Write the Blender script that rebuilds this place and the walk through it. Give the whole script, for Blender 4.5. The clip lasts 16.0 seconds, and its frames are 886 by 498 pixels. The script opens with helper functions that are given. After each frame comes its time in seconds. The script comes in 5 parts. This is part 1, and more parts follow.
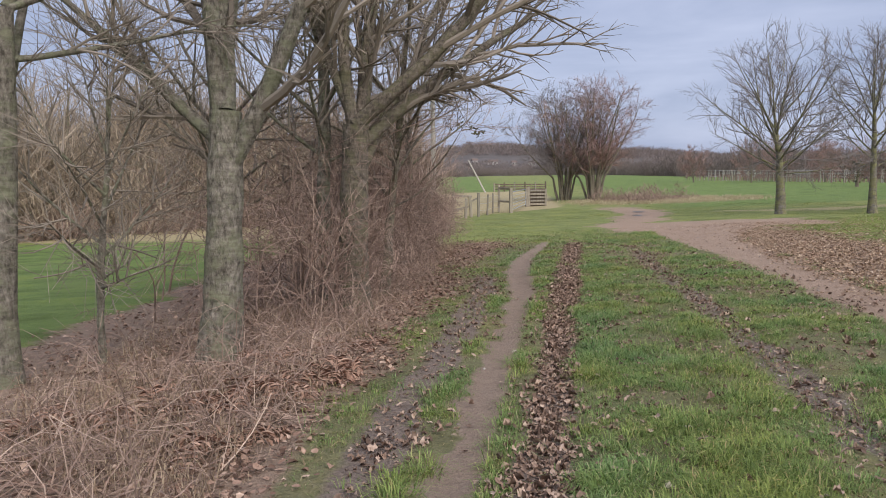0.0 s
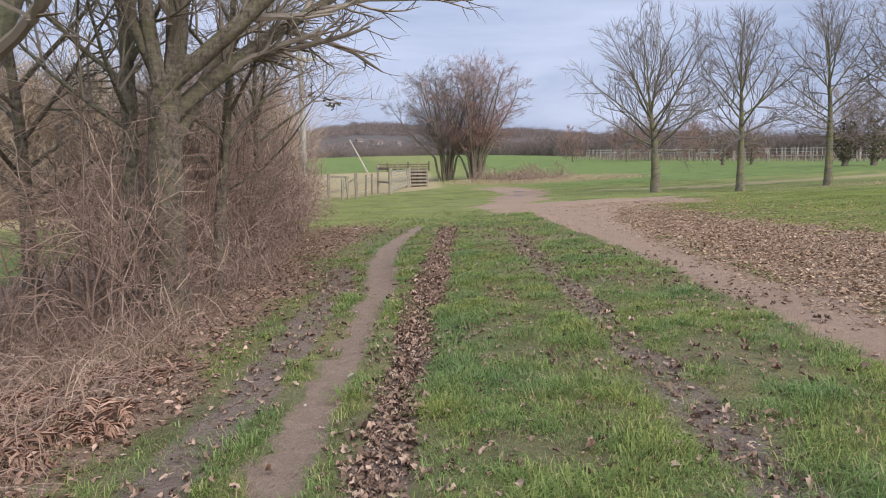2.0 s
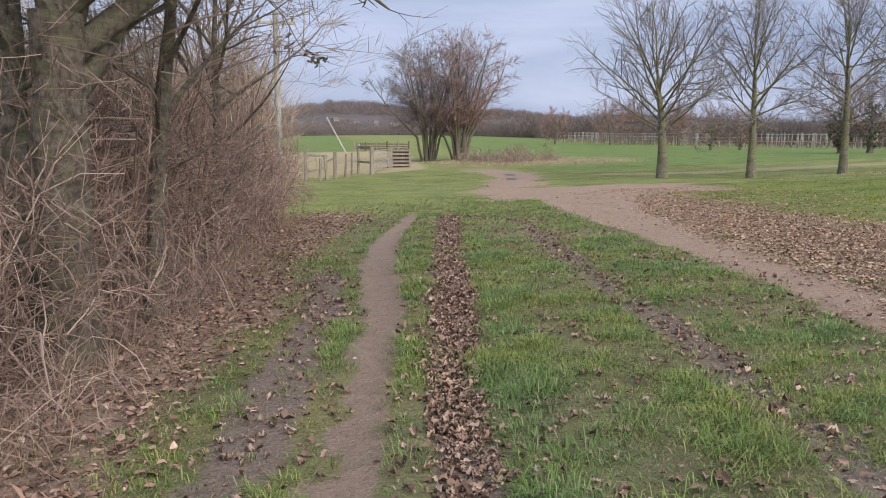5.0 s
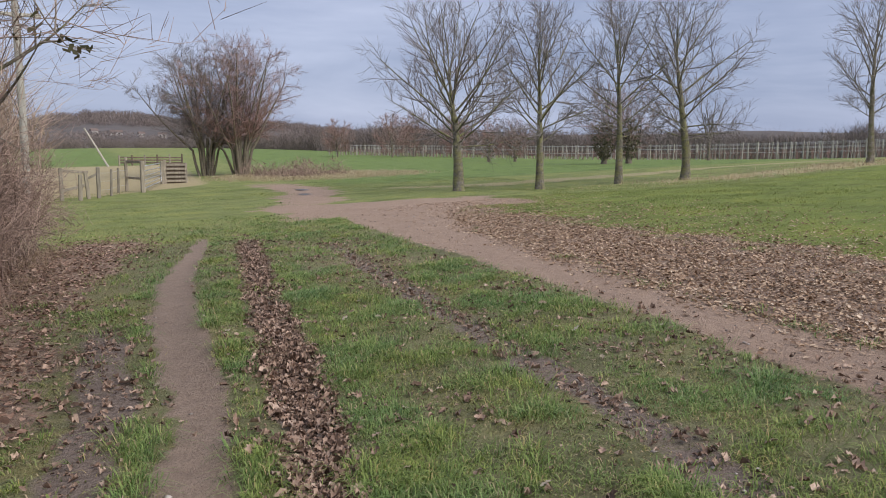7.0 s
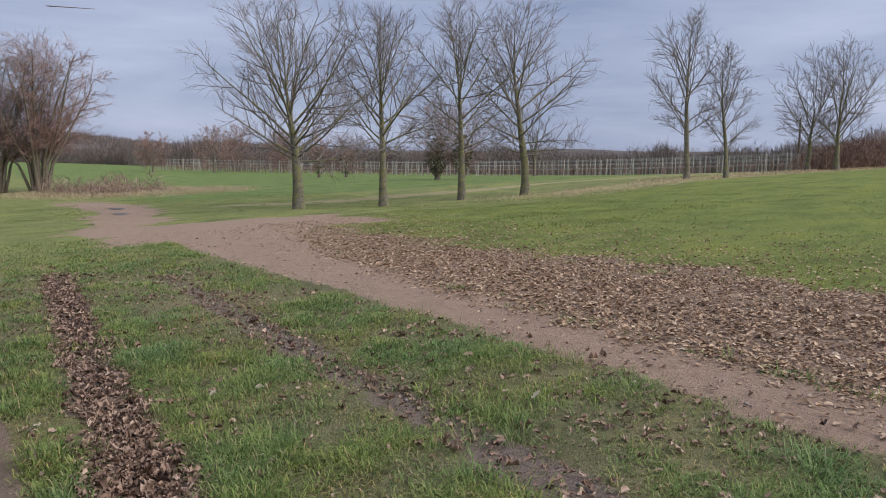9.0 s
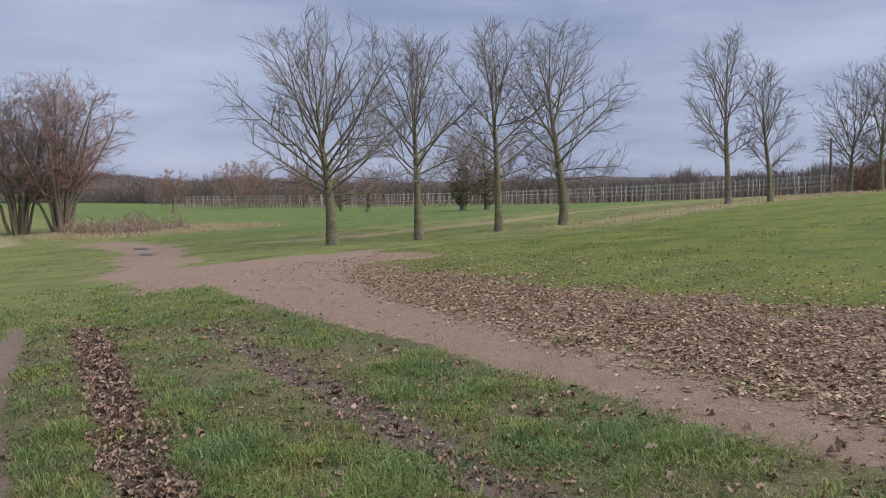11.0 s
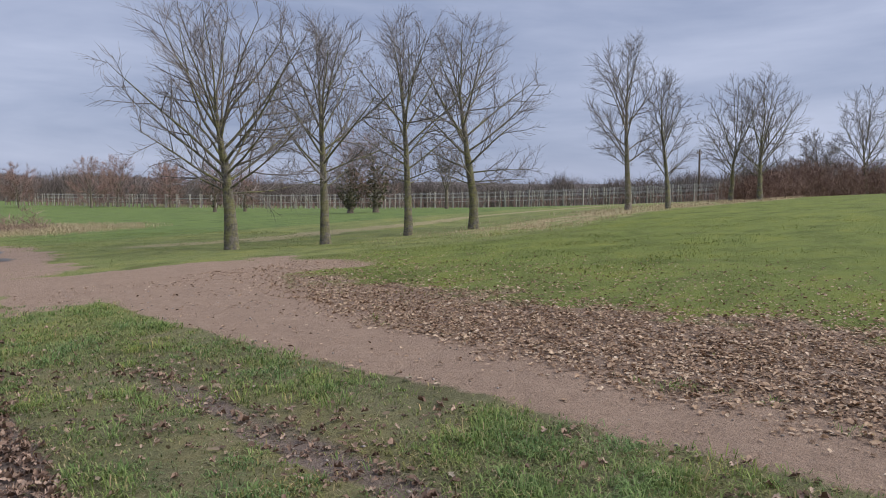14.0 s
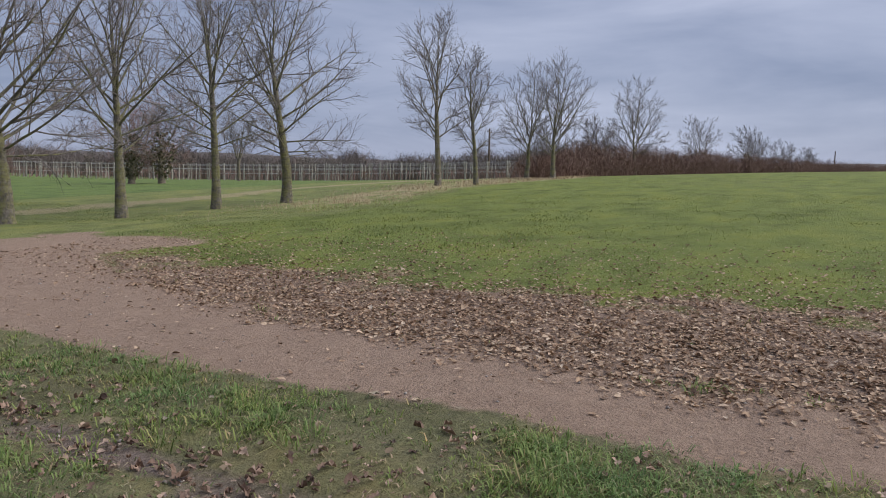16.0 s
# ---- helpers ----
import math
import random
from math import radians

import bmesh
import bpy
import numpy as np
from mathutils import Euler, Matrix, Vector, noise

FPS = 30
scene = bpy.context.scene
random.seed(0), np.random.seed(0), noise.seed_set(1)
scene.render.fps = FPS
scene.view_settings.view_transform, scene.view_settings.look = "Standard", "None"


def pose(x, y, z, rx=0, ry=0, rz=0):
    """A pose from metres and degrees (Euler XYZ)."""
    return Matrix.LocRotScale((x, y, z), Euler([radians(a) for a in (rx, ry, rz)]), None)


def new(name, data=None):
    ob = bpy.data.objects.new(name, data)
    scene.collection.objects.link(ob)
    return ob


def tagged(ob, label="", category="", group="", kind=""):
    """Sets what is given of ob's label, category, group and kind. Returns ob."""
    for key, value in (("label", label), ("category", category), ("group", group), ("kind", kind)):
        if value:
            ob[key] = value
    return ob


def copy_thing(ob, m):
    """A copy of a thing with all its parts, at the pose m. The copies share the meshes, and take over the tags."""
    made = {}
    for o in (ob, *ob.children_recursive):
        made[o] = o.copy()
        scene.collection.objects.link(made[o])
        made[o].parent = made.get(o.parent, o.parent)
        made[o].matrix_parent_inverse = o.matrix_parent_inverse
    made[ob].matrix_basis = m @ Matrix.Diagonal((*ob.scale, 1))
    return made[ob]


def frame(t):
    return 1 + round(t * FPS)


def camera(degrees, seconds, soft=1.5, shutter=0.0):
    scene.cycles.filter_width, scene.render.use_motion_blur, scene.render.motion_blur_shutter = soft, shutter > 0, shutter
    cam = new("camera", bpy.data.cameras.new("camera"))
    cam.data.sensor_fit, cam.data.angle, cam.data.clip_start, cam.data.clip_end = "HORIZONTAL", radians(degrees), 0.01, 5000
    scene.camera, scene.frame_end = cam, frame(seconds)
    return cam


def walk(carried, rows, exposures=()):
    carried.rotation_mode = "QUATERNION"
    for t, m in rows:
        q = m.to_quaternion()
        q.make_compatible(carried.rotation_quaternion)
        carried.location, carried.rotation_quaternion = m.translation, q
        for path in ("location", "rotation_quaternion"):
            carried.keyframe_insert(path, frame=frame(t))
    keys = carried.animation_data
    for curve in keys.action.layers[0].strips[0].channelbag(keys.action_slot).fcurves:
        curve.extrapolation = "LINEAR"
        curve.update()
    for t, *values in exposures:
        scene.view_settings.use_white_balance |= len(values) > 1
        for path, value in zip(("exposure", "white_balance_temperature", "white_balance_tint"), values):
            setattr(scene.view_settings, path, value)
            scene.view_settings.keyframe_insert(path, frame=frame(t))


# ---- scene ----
LENS = 61.53
PATH = [
    (0.0, 0.000, 0.000, 1.692, 0.10, -5.50, 0.34),
    (0.1, 0.031, 0.078, 1.689, -1.41, -5.66, 0.26),
    (0.4, 0.122, 0.312, 1.685, -5.52, -6.05, 0.44),
    (0.5, 0.151, 0.389, 1.684, -6.11, -6.13, 0.65),
    (1.0, 0.294, 0.760, 1.672, -6.07, -6.52, 0.48),
    (1.5, 0.435, 1.144, 1.658, -6.29, -6.68, 0.25),
    (1.7, 0.486, 1.311, 1.656, -6.68, -6.86, 0.07),
    (1.8, 0.512, 1.395, 1.655, -7.20, -6.95, 0.14),
    (1.9, 0.539, 1.479, 1.654, -7.75, -7.00, 0.31),
    (2.0, 0.566, 1.563, 1.652, -8.60, -7.06, 0.54),
    (2.4, 0.689, 1.909, 1.645, -11.10, -8.57, 0.70),
    (2.5, 0.707, 1.999, 1.646, -11.30, -8.85, 0.87),
    (2.8, 0.732, 2.271, 1.659, -11.46, -9.76, 0.12),
    (3.0, 0.731, 2.461, 1.664, -11.38, -9.39, -0.44),
    (3.5, 0.692, 2.984, 1.611, -11.03, -8.99, -1.08),
    (3.7, 0.654, 3.195, 1.564, -9.91, -9.82, -0.85),
    (5.8, 0.415, 5.146, 1.576, -11.96, -7.85, 0.45),
    (5.9, 0.408, 5.236, 1.576, -13.23, -7.94, 0.31),
    (6.0, 0.402, 5.325, 1.575, -14.43, -8.02, 0.20),
    (6.4, 0.415, 5.678, 1.577, -19.84, -7.89, -0.31),
    (6.5, 0.420, 5.769, 1.578, -21.50, -7.83, -0.54),
    (7.0, 0.427, 6.251, 1.586, -27.17, -7.47, -0.33),
    (7.3, 0.493, 6.517, 1.576, -30.36, -7.44, -0.22),
    (7.4, 0.516, 6.605, 1.574, -31.13, -7.32, -0.32),
    (7.5, 0.540, 6.692, 1.573, -31.70, -7.16, -0.41),
    (7.7, 0.583, 6.867, 1.573, -32.82, -7.12, -0.40),
    (8.0, 0.632, 7.136, 1.580, -34.71, -6.89, -0.77),
    (8.3, 0.658, 7.420, 1.586, -38.65, -6.35, -0.45),
    (8.5, 0.672, 7.604, 1.583, -40.54, -6.25, -0.81),
    (8.7, 0.687, 7.781, 1.572, -40.60, -6.27, -0.67),
    (10.8, 0.974, 9.617, 1.556, -39.88, -3.99, 0.45),
    (11.0, 1.001, 9.796, 1.565, -39.39, -3.81, 0.81),
    (11.5, 1.081, 10.282, 1.546, -34.57, -3.37, 1.08),
    (12.0, 1.115, 10.762, 1.528, -34.11, -3.35, 1.14),
    (12.2, 1.142, 10.939, 1.519, -35.73, -3.80, 0.55),
    (12.5, 1.187, 11.203, 1.507, -38.02, -3.80, 0.90),
    (13.0, 1.248, 11.681, 1.514, -39.71, -3.86, 0.66),
    (13.1, 1.252, 11.775, 1.514, -40.77, -3.99, 0.60),
    (13.2, 1.256, 11.870, 1.514, -41.89, -4.00, 0.52),
    (13.3, 1.260, 11.964, 1.514, -43.06, -4.01, 0.46),
    (13.5, 1.271, 12.151, 1.514, -45.02, -3.99, 0.51),
    (13.7, 1.294, 12.334, 1.509, -46.78, -4.23, 0.27),
    (14.0, 1.350, 12.599, 1.505, -49.44, -3.60, -0.15),
    (14.5, 1.440, 13.046, 1.460, -57.55, -3.34, -0.84),
    (15.0, 1.564, 13.499, 1.423, -65.72, -3.25, -1.35),
    (15.2, 1.595, 13.712, 1.427, -66.40, -2.95, -0.84),
    (15.3, 1.610, 13.821, 1.429, -66.30, -2.73, -0.86),
    (15.5, 1.634, 14.038, 1.425, -65.98, -3.17, -1.52),
    (16.0, 1.685, 14.535, 1.430, -65.97, -5.32, -1.38),
]
EXPOSURES = [(0.0, 0.26), (0.5, 0.37), (1.0, 0.42), (2.0, 0.44), (3.0, 0.43), (3.5, 0.33), (6.0, 0.4), (6.5, 0.37), (7.0, 0.19), (8.5, 0.1), (11.0, 0.06), (14.0, 0.07), (16.0, -0.06)]
cam = camera(LENS, 16.0, soft=1.0)
walk(cam, [(t, pose(x, y, z, 90 + pitch, roll, yaw)) for t, x, y, z, yaw, pitch, roll in PATH], EXPOSURES)

# ---- world, sun, exposure ----
SUN_EL, SUN_AZ = 42.0, 150.0
world = bpy.data.worlds.new("overcast_sky")
scene.world = world
world.use_nodes = True
wn, wl = world.node_tree.nodes, world.node_tree.links
wn.clear()
w_out = wn.new("ShaderNodeOutputWorld")
w_bg = wn.new("ShaderNodeBackground")
w_bg.inputs["Strength"].default_value = 0.1
w_sky = wn.new("ShaderNodeTexSky")
w_sky.sky_type = "NISHITA"
w_sky.sun_disc = False
w_sky.sun_elevation = radians(SUN_EL)
w_sky.sun_rotation = radians(SUN_AZ)
w_sky.dust_density = 2.0
w_co = wn.new("ShaderNodeTexCoord")
w_map = wn.new("ShaderNodeMapping")
w_map.inputs["Scale"].default_value = (1.0, 1.0, 5.5)
w_noise = wn.new("ShaderNodeTexNoise")
w_noise.inputs["Scale"].default_value = 2.1
w_noise.inputs["Detail"].default_value = 8
w_noise.inputs["Distortion"].default_value = 0.35
w_noise.inputs["Roughness"].default_value = 0.55
w_ramp = wn.new("ShaderNodeValToRGB")
w_ramp.color_ramp.elements[0].position = 0.32
w_ramp.color_ramp.elements[0].color = (2.75, 3.3, 4.95, 1)
w_ramp.color_ramp.elements[1].position = 0.72
w_ramp.color_ramp.elements[1].color = (5.3, 5.8, 7.6, 1)
w_mix = wn.new("ShaderNodeMix")
w_mix.data_type = "RGBA"
w_mix.inputs[0].default_value = 0.88
wl.new(w_co.outputs["Generated"], w_map.inputs["Vector"])
wl.new(w_map.outputs["Vector"], w_noise.inputs["Vector"])
wl.new(w_noise.outputs["Fac"], w_ramp.inputs["Fac"])
wl.new(w_sky.outputs["Color"], w_mix.inputs[6])
wl.new(w_ramp.outputs["Color"], w_mix.inputs[7])
wl.new(w_mix.outputs[2], w_bg.inputs["Color"])
wl.new(w_bg.outputs["Background"], w_out.inputs["Surface"])

sun = new("sun", bpy.data.lights.new("sun", "SUN"))
sun.data.energy = 3.2
sun.data.angle = radians(70)
sun.data.color = (1.0, 0.93, 0.87)
sun.matrix_world = pose(0, 0, 40, 90 - SUN_EL, 0, 180 - SUN_AZ)

# ---- materials ----


def mat(name, rough=0.8):
    m = bpy.data.materials.new(name)
    m.use_nodes = True
    b = m.node_tree.nodes["Principled BSDF"]
    b.inputs["Roughness"].default_value = rough
    b.inputs["Specular IOR Level"].default_value = 0.25
    return m, m.node_tree.nodes, m.node_tree.links, b


def ramp(ns, stops):
    r = ns.new("ShaderNodeValToRGB")
    e = r.color_ramp.elements
    while len(e) < len(stops):
        e.new(0.5)
    for k, (p, c) in enumerate(stops):
        e[k].position = p
        e[k].color = (*c, 1)
    return r


def noise_node(ns, ls, scale, detail=4, rough=0.55, vec=None, stretch=None):
    n = ns.new("ShaderNodeTexNoise")
    n.inputs["Scale"].default_value = scale
    n.inputs["Detail"].default_value = detail
    n.inputs["Roughness"].default_value = rough
    if vec is None:
        g = ns.new("ShaderNodeNewGeometry")
        vec = g.outputs["Position"]
    if stretch:
        mp = ns.new("ShaderNodeMapping")
        mp.inputs["Scale"].default_value = stretch
        ls.new(vec, mp.inputs["Vector"])
        vec = mp.outputs["Vector"]
    ls.new(vec, n.inputs["Vector"])
    return n.outputs["Fac"]


def mix_col(ns, ls, fac, a, b, mode="MIX"):
    m = ns.new("ShaderNodeMix")
    m.data_type = "RGBA"
    m.blend_type = mode
    for sock, v in ((m.inputs[0], fac), (m.inputs[6], a), (m.inputs[7], b)):
        if isinstance(v, (int, float)):
            sock.default_value = v
        elif isinstance(v, tuple):
            sock.default_value = (*v, 1)
        else:
            ls.new(v, sock)
    return m.outputs[2]


def bump(ns, ls, b, height, strength=0.5, dist=0.02):
    n = ns.new("ShaderNodeBump")
    n.inputs["Strength"].default_value = strength
    n.inputs["Distance"].default_value = dist
    ls.new(height, n.inputs["Height"])
    ls.new(n.outputs["Normal"], b.inputs["Normal"])


def island_mat(name, stops, rough=0.75, trans=0.0, big=()):
    """Colour by random island, with a slow drift over the ground."""
    m, ns, ls, b = mat(name, rough)
    g = ns.new("ShaderNodeNewGeometry")
    r = ramp(ns, stops)
    ls.new(g.outputs["Random Per Island"], r.inputs["Fac"])
    col = r.outputs["Color"]
    for scale, tint in big:
        patch = ramp(ns, [(0.36, (0, 0, 0)), (0.64, (1, 1, 1))])
        ls.new(noise_node(ns, ls, scale, 3), patch.inputs["Fac"])
        col = mix_col(ns, ls, patch.outputs["Color"], col, mix_col(ns, ls, 1.0, col, tint, "MULTIPLY"))
    ls.new(col, b.inputs["Base Color"])
    if trans:
        t = ns.new("ShaderNodeBsdfTranslucent")
        ls.new(col, t.inputs["Color"])
        mx = ns.new("ShaderNodeMixShader")
        mx.inputs[0].default_value = trans
        ls.new(b.outputs[0], mx.inputs[1])
        ls.new(t.outputs[0], mx.inputs[2])
        ls.new(mx.outputs[0], ns["Material Output"].inputs["Surface"])
    return m


def bark_mat(name, dark, light, moss, moss_amount, scale=9.0):
    m, ns, ls, b = mat(name, 0.9)
    tc = ns.new("ShaderNodeTexCoord").outputs["Object"]
    fine = noise_node(ns, ls, scale * 2.6, 9, 0.72, tc, (1, 1, 0.5))
    patch = noise_node(ns, ls, scale * 0.55, 7, 0.7, tc)
    rings = noise_node(ns, ls, scale * 0.9, 5, 0.6, tc, (0.6, 0.6, 2.6))
    r1 = ramp(ns, [(0.38, dark), (0.62, light)])
    ls.new(fine, r1.inputs["Fac"])
    r2 = ramp(ns, [(0.52 - 0.2 * moss_amount, (0, 0, 0)), (0.68 - 0.2 * moss_amount, (1, 1, 1))])
    ls.new(patch, r2.inputs["Fac"])
    c = mix_col(ns, ls, r2.outputs["Color"], r1.outputs["Color"], moss)
    r3 = ramp(ns, [(0.35, (0.55, 0.53, 0.5)), (0.6, (1.1, 1.1, 1.1))])
    ls.new(rings, r3.inputs["Fac"])
    c = mix_col(ns, ls, 0.7, c, r3.outputs["Color"], "MULTIPLY")
    ls.new(c, b.inputs["Base Color"])
    bump(ns, ls, b, fine, 1.0, 0.06)
    return m


M_BARK_ASH = bark_mat("ash_bark", (0.1, 0.088, 0.07), (0.36, 0.325, 0.27), (0.25, 0.255, 0.17), 0.35)
M_BARK_DARK = bark_mat("thicket_bark", (0.1, 0.085, 0.068), (0.29, 0.245, 0.2), (0.21, 0.2, 0.125), 0.3)
M_BARK_ROW = bark_mat("row_tree_bark", (0.1, 0.09, 0.078), (0.25, 0.228, 0.2), (0.24, 0.235, 0.11), 0.45, 7)
M_BARK_PALE = bark_mat("pale_bark", (0.16, 0.14, 0.11), (0.36, 0.32, 0.26), (0.2, 0.19, 0.1), 0.3, 7)
M_TWIG_ROW = island_mat("row_tree_twigs", [(0.0, (0.115, 0.102, 0.098)), (1.0, (0.26, 0.23, 0.22))])
M_TWIG_ASH = island_mat("ash_twigs", [(0.0, (0.14, 0.118, 0.095)), (1.0, (0.34, 0.29, 0.235))])
M_TWIG_RED = island_mat("reddish_twigs", [(0.0, (0.165, 0.118, 0.102)), (0.6, (0.275, 0.18, 0.155)), (1.0, (0.38, 0.235, 0.205))])
M_BRAMBLE = island_mat("bramble_stems", [(0.0, (0.12, 0.083, 0.066)), (0.4, (0.27, 0.19, 0.152)), (0.85, (0.375, 0.27, 0.215)), (1.0, (0.5, 0.385, 0.305))])
M_DRYGRASS = island_mat("dry_grass", [(0.0, (0.2, 0.135, 0.09)), (0.5, (0.34, 0.25, 0.165)), (1.0, (0.5, 0.4, 0.28))], trans=0.2)
M_GRASS = island_mat("green_grass", [(0.0, (0.095, 0.165, 0.055)), (0.45, (0.18, 0.3, 0.1)), (0.88, (0.3, 0.42, 0.165)), (0.96, (0.39, 0.39, 0.22)), (1.0, (0.47, 0.42, 0.29))], rough=0.55, trans=0.3, big=((0.9, (1.4, 1.1, 0.85)), (4.0, (0.82, 0.84, 0.82))))
M_LAWN = island_mat("trodden_grass", [(0.0, (0.115, 0.145, 0.06)), (0.4, (0.2, 0.25, 0.105)), (0.75, (0.3, 0.34, 0.155)), (0.88, (0.39, 0.36, 0.22)), (1.0, (0.48, 0.41, 0.3))], rough=0.65, trans=0.25, big=((0.8, (1.25, 1.02, 0.85)), (3.5, (0.72, 0.76, 0.72))))
M_MEADOW = island_mat("meadow_grass", [(0.0, (0.11, 0.17, 0.052)), (0.5, (0.19, 0.27, 0.082)), (1.0, (0.34, 0.36, 0.15))], rough=0.6, trans=0.25, big=((0.3, (1.25, 1.05, 0.85)), (1.3, (0.7, 0.74, 0.7))))
M_CROP = island_mat("crop_blades", [(0.0, (0.14, 0.2, 0.04)), (0.6, (0.2, 0.27, 0.06)), (1.0, (0.31, 0.33, 0.11))], rough=0.6, trans=0.25, big=((0.3, (1.2, 1.02, 0.85)), (1.2, (0.8, 0.82, 0.8))))
M_STRAW = island_mat("pale_straw", [(0.0, (0.3, 0.23, 0.13)), (0.5, (0.47, 0.38, 0.24)), (1.0, (0.62, 0.53, 0.36))], trans=0.2)
M_BRACKEN = island_mat("dead_bracken", [(0.0, (0.2, 0.115, 0.08)), (0.5, (0.38, 0.235, 0.17)), (1.0, (0.56, 0.38, 0.29))], rough=0.8, trans=0.15)
M_LITTER = island_mat("leaf_litter_brown", [(0.0, (0.142, 0.092, 0.0625)), (0.25, (0.342, 0.23, 0.156)), (0.65, (0.543, 0.395, 0.274)), (0.93, (0.708, 0.555, 0.407)), (1.0, (0.8, 0.684, 0.543))], rough=0.75, trans=0.1, big=((40.0, (0.66, 0.62, 0.58)),))
M_RUT_LEAF = island_mat("wet_rut_leaves", [(0.0, (0.126, 0.0847, 0.0641)), (0.3, (0.275, 0.188, 0.143)), (0.7, (0.423, 0.303, 0.235)), (1.0, (0.595, 0.457, 0.366))], rough=0.65, trans=0.1, big=((40.0, (0.66, 0.62, 0.58)),))
M_LITTER_RED = island_mat("leaf_litter_red", [(0.0, (0.115, 0.0713, 0.0529)), (0.4, (0.287, 0.182, 0.138)), (0.8, (0.483, 0.333, 0.253)), (1.0, (0.667, 0.506, 0.402))], rough=0.8, trans=0.1, big=((40.0, (0.66, 0.62, 0.58)),))

# ---- terrain shape ----


def smooth(e0, e1, x):
    q = np.clip((x - e0) / (e1 - e0), 0, 1)
    return q * q * (3 - 2 * q)


TILT = (0.0359, -0.018, 0.007, 0.0064, -0.0048, 0.0055, -0.0056, -0.0056, -0.0019)


def land(x, y):
    """Height of the land, without ruts."""
    x, y = np.asarray(x, float), np.asarray(y, float)
    u, v = 45 * np.tanh((x - 2) / 45), 45 * np.tanh((y - 8) / 45)
    a = TILT
    h = a[0] * u + a[1] * v + (a[2] * u * u + a[3] * u * v + a[4] * v * v) / 20
    h = h + (a[5] * u**3 + a[6] * u * u * v + a[7] * u * v * v + a[8] * v**3) / 450
    rise = 0.017 * np.log1p(np.exp(np.clip((y - 28) / 6, -30, 60))) * 6
    rise = np.minimum(rise, 3.4) * np.exp(-(((x - 5) / 85) ** 2))
    far = np.hypot(x, y)
    az = np.arctan2(x, y)
    hill = (25 + 9 * np.exp(-(((az - 0.06) / 0.12) ** 2)) + 3 * np.sin(az * 9) + 1.5 * np.sin(az * 31)) * smooth(380, 1050, far)
    dip = 0.26 * np.exp(-(((y - 34) / 4.5) ** 2)) * smooth(13, 20, x) * (1 - smooth(29, 36, x))
    return h + rise + hill - dip


def vnoise(x, y, seed=0):
    """Smooth value noise on a unit lattice, 0 to 1."""
    xi, yi = np.floor(x).astype(np.int64), np.floor(y).astype(np.int64)
    fx, fy = x - xi, y - yi
    fx, fy = fx * fx * (3 - 2 * fx), fy * fy * (3 - 2 * fy)

    def rnd(a, b):
        n = (a * 374761393 + b * 668265263 + seed * 1442695041) & 0x7FFFFFFF
        n = ((n ^ (n >> 13)) * 1274126177) & 0x7FFFFFFF
        return ((n ^ (n >> 16)) & 0xFFFF) / 65535.0

    return (rnd(xi, yi) * (1 - fx) + rnd(xi + 1, yi) * fx) * (1 - fy) + (rnd(xi, yi + 1) * (1 - fx) + rnd(xi + 1, yi + 1) * fx) * fy


def fbm(x, y, seed=0):
    return 0.5 * vnoise(x, y, seed) + 0.3 * vnoise(2.1 * x, 2.1 * y, seed + 1) + 0.2 * vnoise(4.3 * x, 4.3 * y, seed + 2)


# lines of the track in plan
def rut_left(y):
    return 1.223 + 0.1777 * (y - 8) + 0.0009 * (y - 8) ** 2


def rut_right(y):
    return 3.158 + 0.1401 * (y - 8) + 0.0003 * (y - 8) ** 2


def foot(y):
    return np.interp(y, [-60, 4, 8, 11.5, 14, 16.5, 19.6, 23.7, 40], [-10.2, 0.03, 0.66, 1.2, 1.38, 1.74, 2.45, 3.34, 7.0])


def foot_half(y):
    """Half the trodden width of the footpath."""
    return 0.15 + 0.11 * np.exp(-(((y - 13.8) / 2.8) ** 2))


def dirt_left(y):
    return np.interp(y, [-60, 6, 10, 13, 16, 19, 22, 26, 40], [0.5, 4.5, 4.98, 5.42, 5.76, 6.1, 6.4, 7.2, 12])


def dirt_right(y):
    return np.interp(y, [-60, 6, 9, 12, 15, 18, 20, 23, 26, 40], [1.5, 5.45, 5.75, 6.2, 6.72, 7.45, 8.05, 9.3, 11.2, 22])


def verge_line(x):
    """Near edge of the grass verge under the row of trees."""
    return 27.8 + 0.02 * (x - 14) + 0.9 * np.sin(x * 0.21) - 0.0027 * np.clip(x - 55, 0, 200) ** 2


